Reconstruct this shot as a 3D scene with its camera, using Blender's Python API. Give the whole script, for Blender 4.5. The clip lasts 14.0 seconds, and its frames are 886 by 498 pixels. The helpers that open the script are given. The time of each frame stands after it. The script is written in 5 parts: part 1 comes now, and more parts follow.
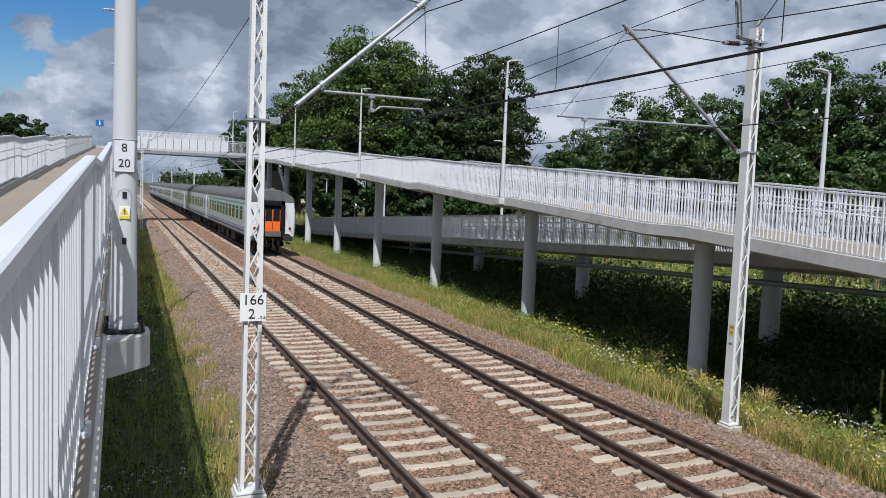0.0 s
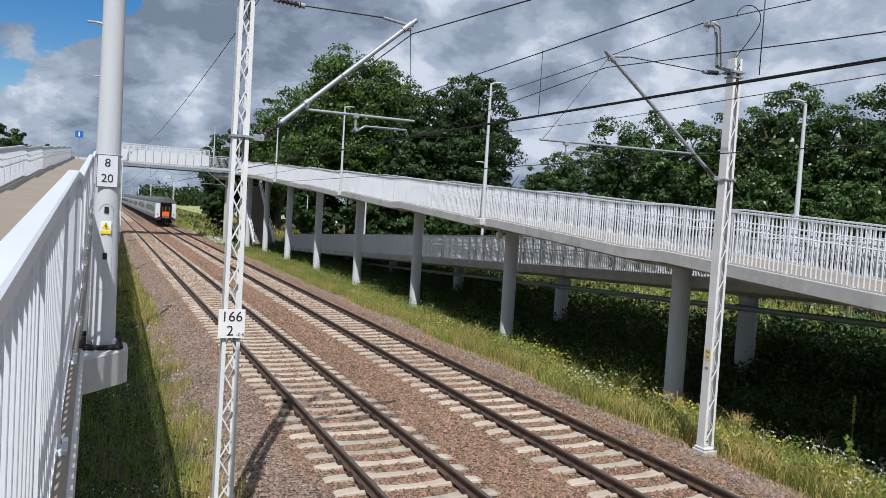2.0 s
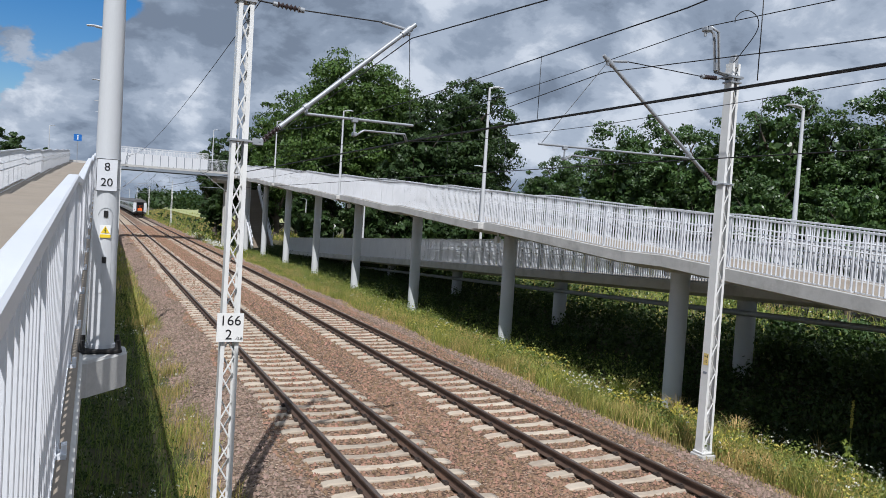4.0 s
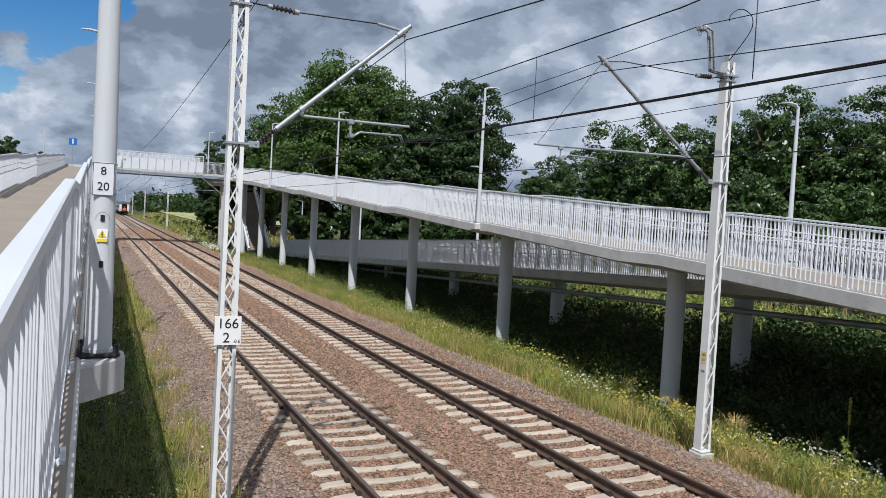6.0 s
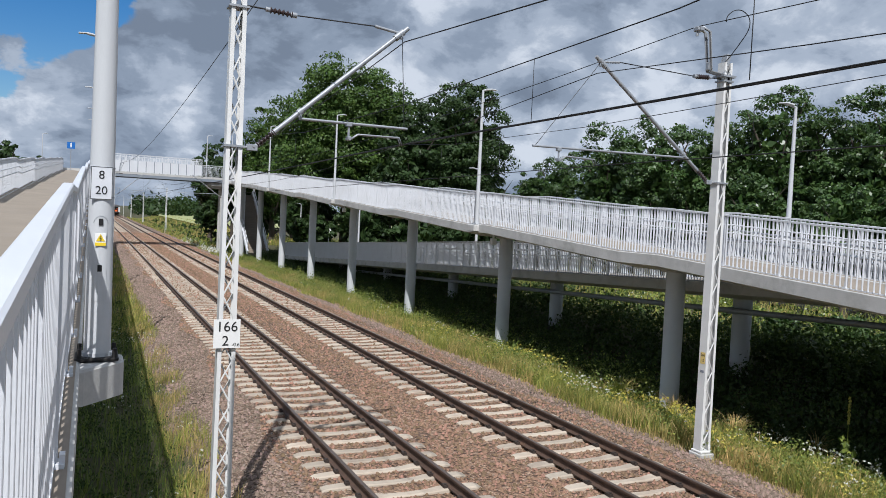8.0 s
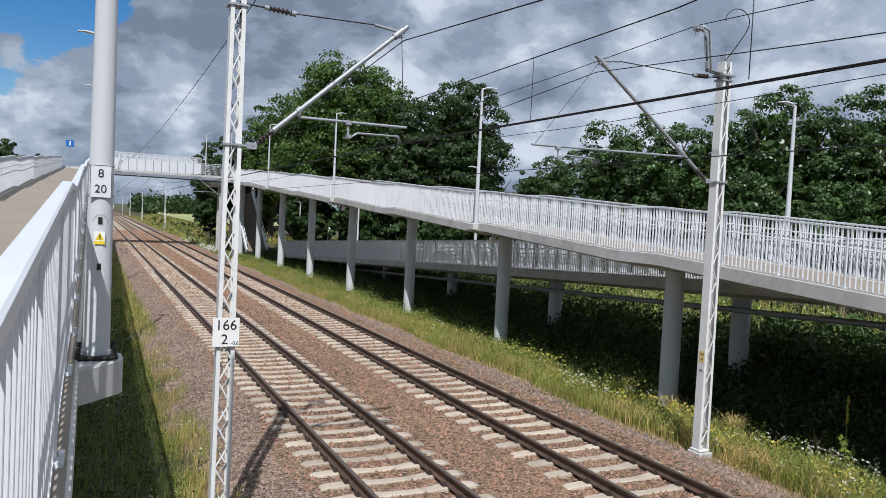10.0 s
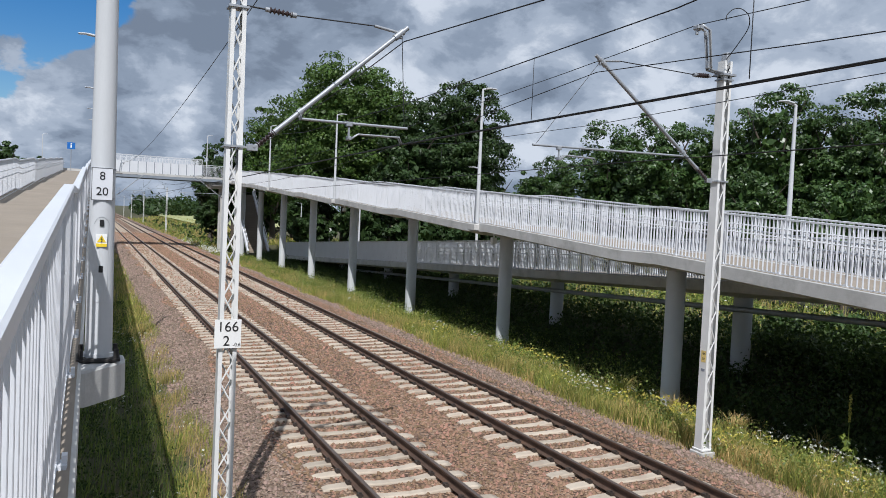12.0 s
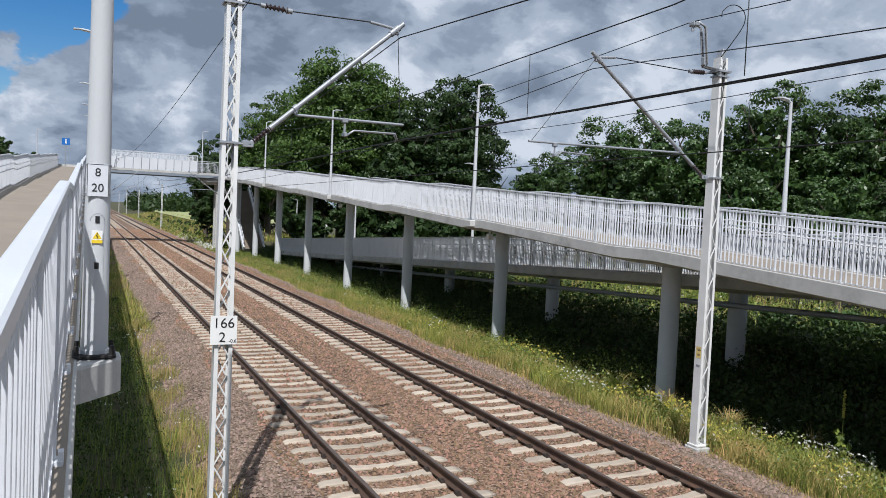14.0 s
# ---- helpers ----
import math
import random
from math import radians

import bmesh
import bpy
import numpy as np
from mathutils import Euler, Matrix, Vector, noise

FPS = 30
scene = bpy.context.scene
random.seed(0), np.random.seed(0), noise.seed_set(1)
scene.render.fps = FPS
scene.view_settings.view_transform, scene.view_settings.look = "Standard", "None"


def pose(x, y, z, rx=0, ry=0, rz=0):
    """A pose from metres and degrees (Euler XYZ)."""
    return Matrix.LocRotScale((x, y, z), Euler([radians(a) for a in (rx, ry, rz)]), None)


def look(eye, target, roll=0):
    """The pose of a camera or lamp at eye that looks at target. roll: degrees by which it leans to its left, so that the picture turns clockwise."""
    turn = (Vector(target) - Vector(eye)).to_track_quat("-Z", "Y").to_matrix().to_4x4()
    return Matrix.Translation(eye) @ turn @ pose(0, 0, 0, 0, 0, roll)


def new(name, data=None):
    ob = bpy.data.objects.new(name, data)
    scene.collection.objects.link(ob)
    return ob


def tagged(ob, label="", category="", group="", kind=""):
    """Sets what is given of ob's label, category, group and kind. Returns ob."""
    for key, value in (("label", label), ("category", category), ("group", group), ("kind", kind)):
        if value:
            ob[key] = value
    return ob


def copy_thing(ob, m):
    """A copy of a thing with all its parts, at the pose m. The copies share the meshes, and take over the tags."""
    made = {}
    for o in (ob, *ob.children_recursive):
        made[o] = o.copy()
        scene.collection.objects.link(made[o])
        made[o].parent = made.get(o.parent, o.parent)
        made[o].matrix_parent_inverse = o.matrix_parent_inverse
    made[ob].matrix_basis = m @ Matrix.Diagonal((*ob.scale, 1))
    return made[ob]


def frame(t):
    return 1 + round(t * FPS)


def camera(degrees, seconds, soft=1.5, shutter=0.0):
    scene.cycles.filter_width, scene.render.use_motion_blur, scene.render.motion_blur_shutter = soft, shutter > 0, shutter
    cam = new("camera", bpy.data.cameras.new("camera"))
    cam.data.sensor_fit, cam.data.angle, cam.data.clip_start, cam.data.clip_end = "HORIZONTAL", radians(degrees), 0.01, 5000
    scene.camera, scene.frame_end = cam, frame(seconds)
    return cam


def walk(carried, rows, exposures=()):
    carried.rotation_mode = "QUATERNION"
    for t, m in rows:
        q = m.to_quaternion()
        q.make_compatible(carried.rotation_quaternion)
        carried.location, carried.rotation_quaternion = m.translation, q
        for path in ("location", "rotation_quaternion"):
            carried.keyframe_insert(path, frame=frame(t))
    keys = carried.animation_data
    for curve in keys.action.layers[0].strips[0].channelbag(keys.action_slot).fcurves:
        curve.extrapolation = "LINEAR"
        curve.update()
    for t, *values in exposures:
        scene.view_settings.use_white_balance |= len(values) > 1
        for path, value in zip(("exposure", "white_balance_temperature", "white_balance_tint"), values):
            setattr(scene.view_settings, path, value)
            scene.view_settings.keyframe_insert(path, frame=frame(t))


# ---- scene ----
cam = camera(60.99, 14.0, soft=0.65)
walk(cam, [
    (0.0, look((0.045, 0.042, 4.237), (7.919, 18.367, 2.759), 2.275)),
    (0.5, look((0.036, 0.014, 4.245), (8.375, 18.149, 2.989), 2.988)),
    (1.0, look((0.025, 0.025, 4.251), (8.414, 18.146, 3.135), 3.022)),
    (1.5, look((0.023, 0.017, 4.254), (8.373, 18.162, 3.240), 3.207)),
    (2.0, look((0.013, 0.013, 4.259), (8.367, 18.160, 3.311), 3.513)),
    (2.5, look((0.009, 0.012, 4.255), (8.361, 18.163, 3.371), 3.683)),
    (3.0, look((0.007, 0.011, 4.261), (8.361, 18.162, 3.407), 3.721)),
    (5.5, look((0.001, 0.002, 4.265), (8.484, 18.095, 3.430), 3.288)),
    (6.0, look((-0.001, 0.006, 4.266), (8.464, 18.107, 3.449), 3.093)),
    (6.5, look((0.002, 0.008, 4.265), (8.467, 18.110, 3.463), 2.927)),
    (7.0, look((-0.000, 0.005, 4.266), (8.474, 18.104, 3.477), 2.775)),
    (7.5, look((-0.000, 0.000, 4.267), (8.489, 18.093, 3.494), 2.725)),
    (8.0, look((0.000, 0.002, 4.268), (8.491, 18.094, 3.501), 2.785)),
    (10.5, look((-0.003, -0.000, 4.271), (8.513, 18.078, 3.460), 2.845)),
    (11.0, look((-0.006, -0.002, 4.269), (8.519, 18.072, 3.456), 2.798)),
    (11.5, look((-0.004, -0.006, 4.275), (8.494, 18.082, 3.470), 2.713)),
    (12.0, look((-0.004, -0.003, 4.274), (8.478, 18.092, 3.481), 2.591)),
    (12.5, look((-0.001, -0.006, 4.272), (8.503, 18.077, 3.440), 2.466)),
    (13.0, look((0.001, -0.007, 4.273), (8.529, 18.064, 3.432), 2.433)),
    (13.5, look((-0.005, -0.016, 4.273), (8.556, 18.040, 3.424), 2.511)),
    (14.0, look((-0.008, -0.011, 4.277), (8.575, 18.032, 3.388), 2.613)),
], exposures=[(0.0, -0.10, 6150, 10), (1.5, -0.06, 6150, 10), (14.0, -0.06, 6150, 10)])

# ---- world and sun ----
SUN_TO = Vector((0.378, 0.926, 0)).normalized()      # the way the shadows fall
SUN_EL = radians(51.5)


def make_world():
    world = bpy.data.worlds.new("summer_sky")
    scene.world = world
    world.use_nodes = True
    nt = world.node_tree
    nt.nodes.clear()
    n, l = nt.nodes, nt.links
    out = n.new("ShaderNodeOutputWorld")
    back = n.new("ShaderNodeBackground")
    back.inputs["Strength"].default_value = 0.08
    sky = n.new("ShaderNodeTexSky")
    sky.sky_type = "NISHITA"
    sky.sun_disc = False
    sky.sun_elevation = SUN_EL
    sky.sun_rotation = math.atan2(-SUN_TO.x, -SUN_TO.y)
    sky.air_density, sky.dust_density, sky.ozone_density = 1.0, 0.6, 1.6
    tc = n.new("ShaderNodeTexCoord")
    sep = n.new("ShaderNodeSeparateXYZ")
    l.new(tc.outputs["Generated"], sep.inputs[0])

    def m(op, a, b=None, c=None):
        k = n.new("ShaderNodeMath")
        k.operation = op
        for i, v in enumerate((a, b, c)):
            if v is None:
                continue
            if isinstance(v, (int, float)):
                k.inputs[i].default_value = v
            else:
                l.new(v, k.inputs[i])
        return k.outputs[0]

    up = m("ADD", m("MAXIMUM", sep.outputs[2], 0.0), 0.52)
    cx, cy = m("DIVIDE", sep.outputs[0], up), m("DIVIDE", sep.outputs[1], up)
    comb = n.new("ShaderNodeCombineXYZ")
    l.new(cx, comb.inputs[0])
    l.new(cy, comb.inputs[1])

    def cloud_noise(offset, scale, detail, rough, dist):
        mp = n.new("ShaderNodeMapping")
        mp.inputs["Location"].default_value = offset
        l.new(comb.outputs[0], mp.inputs["Vector"])
        k = n.new("ShaderNodeTexNoise")
        k.inputs["Scale"].default_value = scale
        k.inputs["Detail"].default_value = detail
        k.inputs["Roughness"].default_value = rough
        k.inputs["Distortion"].default_value = dist
        l.new(mp.outputs[0], k.inputs["Vector"])
        return k.outputs["Fac"]

    def ramp(fac, stops):
        k = n.new("ShaderNodeValToRGB")
        k.color_ramp.interpolation = "EASE"
        while len(k.color_ramp.elements) < len(stops):
            k.color_ramp.elements.new(0.5)
        for e, (pos, col) in zip(k.color_ramp.elements, stops):
            e.position, e.color = pos, (*col, 1)
        l.new(fac, k.inputs[0])
        return k.outputs[0]

    big = cloud_noise((CLOUD_X, CLOUD_Y, 0.0), 2.7, 12, 0.57, 0.15)
    lit = cloud_noise((CLOUD_X + 0.07, CLOUD_Y + 0.10, 0.0), 2.7, 12, 0.57, 0.15)
    fine = cloud_noise((3.1, 7.7, 0.0), 7.5, 10, 0.60, 0.3)
    # a clearer stretch of sky to the north-west
    dot = n.new("ShaderNodeVectorMath")
    dot.operation = "DOT_PRODUCT"
    l.new(tc.outputs["Generated"], dot.inputs[0])
    dot.inputs[1].default_value = CLEAR
    gap = m("MULTIPLY", m("SMOOTH_MIN", m("MULTIPLY", m("MAXIMUM", m("SUBTRACT", dot.outputs["Value"], 0.967), 0.0), 60.0), 1.0, 0.2), 0.42)
    cover = ramp(m("SUBTRACT", m("ADD", m("ADD", big, 0.22), m("MULTIPLY", m("SUBTRACT", fine, 0.5), 0.34)), gap), [(0.415, (0, 0, 0)), (0.47, (1, 1, 1))])
    # the cloud deck is thinner and brighter overhead and towards the north-east
    east = m("ADD", m("MULTIPLY", m("SUBTRACT", 0.19, sep.outputs[2]), -0.40), m("ADD", 0.34, m("MULTIPLY", m("SUBTRACT", sep.outputs[0], 0.40), 0.30)))
    # tops turned to the sun are bright, thick bases are grey
    body = m("ADD", m("MULTIPLY", m("SUBTRACT", big, lit), 3.4),
             m("ADD", m("MULTIPLY", m("SUBTRACT", 0.56, big), 2.3), m("ADD", east, m("MULTIPLY", m("SUBTRACT", fine, 0.5), 1.9))))
    shade = ramp(body, [(0.0, (2.5, 3.05, 3.95)), (0.28, (3.55, 4.25, 5.35)), (0.58, (5.3, 6.05, 7.2)), (0.95, (8.6, 9.15, 10.0))])
    mix = n.new("ShaderNodeMix")
    mix.data_type = "RGBA"
    l.new(cover, mix.inputs["Factor"])
    sat = n.new("ShaderNodeHueSaturation")
    sat.inputs["Hue"].default_value, sat.inputs["Saturation"].default_value, sat.inputs["Value"].default_value = 0.507, 1.50, 1.22
    l.new(sky.outputs[0], sat.inputs["Color"])
    l.new(sat.outputs[0], mix.inputs["A"])
    l.new(shade, mix.inputs["B"])
    l.new(mix.outputs["Result"], back.inputs["Color"])
    l.new(back.outputs[0], out.inputs[0])


CLOUD_X, CLOUD_Y = 1.70, 0.62
CLEAR = Vector((-0.16, 0.93, 0.30)).normalized()
make_world()
sun = new("sun", bpy.data.lights.new("sun", "SUN"))
sun.data.energy, sun.data.angle, sun.data.color = 5.0, radians(0.53), (1.0, 0.965, 0.92)
sun.matrix_world = look((0, 0, 30), tuple(Vector((0, 0, 30)) + SUN_TO * math.cos(SUN_EL) - Vector((0, 0, math.sin(SUN_EL)))))

# ---- mesh helpers ----


def part(name, bm, material, parent=None, label=""):
    me = bpy.data.meshes.new(name)
    bm.to_mesh(me)
    bm.free()
    me.materials.append(material)
    ob = new(name, me)
    if parent is not None:
        ob.parent = parent
    if label:
        ob["label"] = label
    return ob


def shared(name, me, parent, x, y, z, rz=0.0):
    ob = new(name, me)
    ob.parent = parent
    ob.location = (x, y, z)
    if rz:
        ob.rotation_euler = (0, 0, rz)
    return ob


def thing(name, label, category, loc=(0, 0, 0), group="", kind=""):
    ob = new(name)
    ob.empty_display_size = 0.2
    ob.location = loc
    return tagged(ob, label, category, group, kind)


def box(bm, c, s, m=None, bevel=0.0):
    r = bmesh.ops.create_cube(bm, size=1.0)
    bmesh.ops.scale(bm, vec=s, verts=r["verts"])
    if bevel:
        edges = list({e for v in r["verts"] for e in v.link_edges})
        out = bmesh.ops.bevel(bm, geom=edges, offset=bevel, segments=1, affect="EDGES")
        vs = list({v for f in out["faces"] for v in f.verts} | {v for v in r["verts"] if v.is_valid})
    else:
        vs = r["verts"]
    if m is not None:
        bmesh.ops.transform(bm, matrix=m, verts=vs)
    bmesh.ops.translate(bm, vec=c, verts=vs)


def tube(bm, p0, p1, r0, r1=None, n=10, caps=True):
    p0, p1 = Vector(p0), Vector(p1)
    r1 = r0 if r1 is None else r1
    d = p1 - p0
    q = d.to_track_quat("Z", "Y")
    ring = []
    for p, r in ((p0, r0), (p1, r1)):
        ring.append([bm.verts.new(p + q @ Vector((r * math.cos(2 * math.pi * i / n), r * math.sin(2 * math.pi * i / n), 0))) for i in range(n)])
    for i in range(n):
        f = bm.faces.new((ring[0][i], ring[0][(i + 1) % n], ring[1][(i + 1) % n], ring[1][i]))
        f.smooth = n > 6
    if caps:
        # caps have corners of their own, so that the round side keeps its level normals
        bm.faces.new([bm.verts.new(v.co) for v in ring[0][::-1]])
        bm.faces.new([bm.verts.new(v.co) for v in ring[1]])


def pipe(bm, pts, r, n=8):
    """One continuous tube through the points."""
    pts = [Vector(p) for p in pts]
    rings = []
    for i, p in enumerate(pts):
        d = (pts[min(i + 1, len(pts) - 1)] - pts[max(i - 1, 0)]).normalized()
        side = d.cross(Vector((0, 0, 1))) if abs(d.z) < 0.95 else d.cross(Vector((0, 1, 0)))
        side.normalize()
        up = side.cross(d)
        rings.append([bm.verts.new(p + r * (math.cos(2 * math.pi * k / n) * side + math.sin(2 * math.pi * k / n) * up)) for k in range(n)])
    for a, b in zip(rings, rings[1:]):
        for k in range(n):
            bm.faces.new((a[k], a[(k + 1) % n], b[(k + 1) % n], b[k])).smooth = True
    bm.faces.new(rings[0][::-1])
    bm.faces.new(rings[-1])


def beam(bm, p0, p1, w, h):
    """A square bar from p0 to p1, w wide and h high."""
    p0, p1 = Vector(p0), Vector(p1)
    d = p1 - p0
    q = d.to_track_quat("Y", "Z").to_matrix().to_4x4()
    box(bm, (p0 + p1) / 2, (w, d.length, h), q)


def sweep(bm, section, path, cap=True):
    """Sweep a closed xz section along path points (x, y, z)."""
    rows = [[bm.verts.new((px + u, py, pz + v)) for u, v in section] for px, py, pz in path]
    k = len(section)
    for a, b in zip(rows, rows[1:]):
        for i in range(k):
            bm.faces.new((a[i], b[i], b[(i + 1) % k], a[(i + 1) % k]))
    if cap:
        bm.faces.new(rows[0])
        bm.faces.new(rows[-1][::-1])
    bmesh.ops.recalc_face_normals(bm, faces=bm.faces)


def mesh_np(name, verts, faces, material, parent=None, smooth=False):
    """A mesh from numpy arrays; faces all have the same number of corners."""
    me = bpy.data.meshes.new(name)
    verts = np.ascontiguousarray(verts, dtype=np.float32)
    faces = np.ascontiguousarray(faces, dtype=np.int32)
    k = faces.shape[1]
    me.vertices.add(len(verts))
    me.vertices.foreach_set("co", verts.ravel())
    me.loops.add(faces.size)
    me.loops.foreach_set("vertex_index", faces.ravel())
    me.polygons.add(len(faces))
    me.polygons.foreach_set("loop_start", np.arange(0, faces.size, k, dtype=np.int32))
    me.polygons.foreach_set("loop_total", np.full(len(faces), k, dtype=np.int32))
    if smooth:
        me.polygons.foreach_set("use_smooth", np.ones(len(faces), dtype=bool))
    me.update(calc_edges=True)
    me.validate()
    me.materials.append(material)
    ob = new(name, me)
    if parent is not None:
        ob.parent = parent
    return ob


def lettering(name, text, size, material, parent, m, label=""):
    cu = bpy.data.curves.new(name, "FONT")
    cu.body, cu.size, cu.align_x, cu.align_y = text, size, "CENTER", "CENTER"
    cu.extrude, cu.offset = 0.001, 0.0
    tmp = new(name + "_tmp", cu)
    me = bpy.data.meshes.new_from_object(tmp)
    bpy.data.objects.remove(tmp)
    bpy.data.curves.remove(cu)
    me.materials.append(material)
    ob = new(name, me)
    ob.parent = parent
    ob.matrix_basis = m
    if label:
        ob["label"] = label
    return ob


# ---- materials ----


def mat(name, color, rough=0.6, metal=0.0, vary=0.12, scale=6.0, bump=0.1, bscale=60.0, stain=None, stain_at=(0.55, 0.75), island=0.0, rand=0.0, spec=0.5, trans=0.0, stretch=(1, 1, 1)):
    """Base colour with variation at two scales, a second colour in stains, and fine relief."""
    ma = bpy.data.materials.new(name)
    ma.use_nodes = True
    nt = ma.node_tree
    n, l = nt.nodes, nt.links
    bs = n["Principled BSDF"]
    bs.inputs["Roughness"].default_value = rough
    bs.inputs["Metallic"].default_value = metal
    bs.inputs["Specular IOR Level"].default_value = spec
    mp = n.new("ShaderNodeMapping")
    mp.inputs["Scale"].default_value = stretch
    geo = n.new("ShaderNodeNewGeometry")
    l.new(geo.outputs["Position"], mp.inputs["Vector"])

    def noise_tex(s, d=4, r=0.55):
        k = n.new("ShaderNodeTexNoise")
        k.inputs["Scale"].default_value, k.inputs["Detail"].default_value, k.inputs["Roughness"].default_value = s, d, r
        l.new(mp.outputs[0], k.inputs["Vector"])
        return k.outputs["Fac"]

    def maprange(v, lo, hi, a=0.0, b=1.0):
        k = n.new("ShaderNodeMapRange")
        for i, x in enumerate((lo, hi, a, b)):
            k.inputs[i + 1].default_value = x
        l.new(v, k.inputs[0])
        return k.outputs[0]

    def mixc(fac, a, b, blend="MIX"):
        k = n.new("ShaderNodeMix")
        k.data_type, k.blend_type = "RGBA", blend
        for sock, v in (("Factor", fac), ("A", a), ("B", b)):
            if isinstance(v, tuple):
                k.inputs[sock].default_value = (*v, 1)
            elif isinstance(v, (int, float)):
                k.inputs[sock].default_value = v
            else:
                l.new(v, k.inputs[sock])
        return k.outputs["Result"]

    big = noise_tex(scale)
    small = noise_tex(bscale, 5, 0.65)
    dark = tuple(c * (1 - vary) for c in color)
    lite = tuple(min(1.0, c * (1 + vary)) for c in color)
    col = mixc(maprange(big, 0.3, 0.7), dark, lite)
    col = mixc(maprange(small, 0.3, 0.7), mixc(0.5 * vary + 0.04, col, (0, 0, 0)), col)
    if stain is not None:
        st = noise_tex(scale * 0.37 + 0.2, 8, 0.68)
        col = mixc(maprange(st, *stain_at), col, stain)
    if island:
        hs = n.new("ShaderNodeHueSaturation")
        l.new(maprange(geo.outputs["Random Per Island"], 0, 1, 0.5 - 0.035 * island, 0.5 + 0.02 * island), hs.inputs["Hue"])
        l.new(maprange(geo.outputs["Random Per Island"], 0, 1, 1 + 0.55 * island, 1 - 0.45 * island), hs.inputs["Value"])
        l.new(col, hs.inputs["Color"])
        col = hs.outputs[0]
    if rand:
        oi = n.new("ShaderNodeObjectInfo")
        hs = n.new("ShaderNodeHueSaturation")
        l.new(maprange(oi.outputs["Random"], 0, 1, 1 - rand, 1 + rand), hs.inputs["Value"])
        l.new(col, hs.inputs["Color"])
        col = hs.outputs[0]
    l.new(col, bs.inputs["Base Color"])
    l.new(maprange(small, 0.25, 0.75, max(0.02, rough - 0.12), min(1, rough + 0.12)), bs.inputs["Roughness"])
    if bump:
        bp = n.new("ShaderNodeBump")
        bp.inputs["Strength"].default_value = bump
        bp.inputs["Distance"].default_value = 0.02
        l.new(small, bp.inputs["Height"])
        l.new(bp.outputs[0], bs.inputs["Normal"])
    if trans:
        tr = n.new("ShaderNodeBsdfTranslucent")
        l.new(mixc(0.6, col, (0.20, 0.34, 0.05), "MIX"), tr.inputs["Color"])
        ms = n.new("ShaderNodeMixShader")
        ms.inputs[0].default_value = trans
        l.new(bs.outputs[0], ms.inputs[1])
        l.new(tr.outputs[0], ms.inputs[2])
        l.new(ms.outputs[0], n["Material Output"].inputs["Surface"])
    return ma


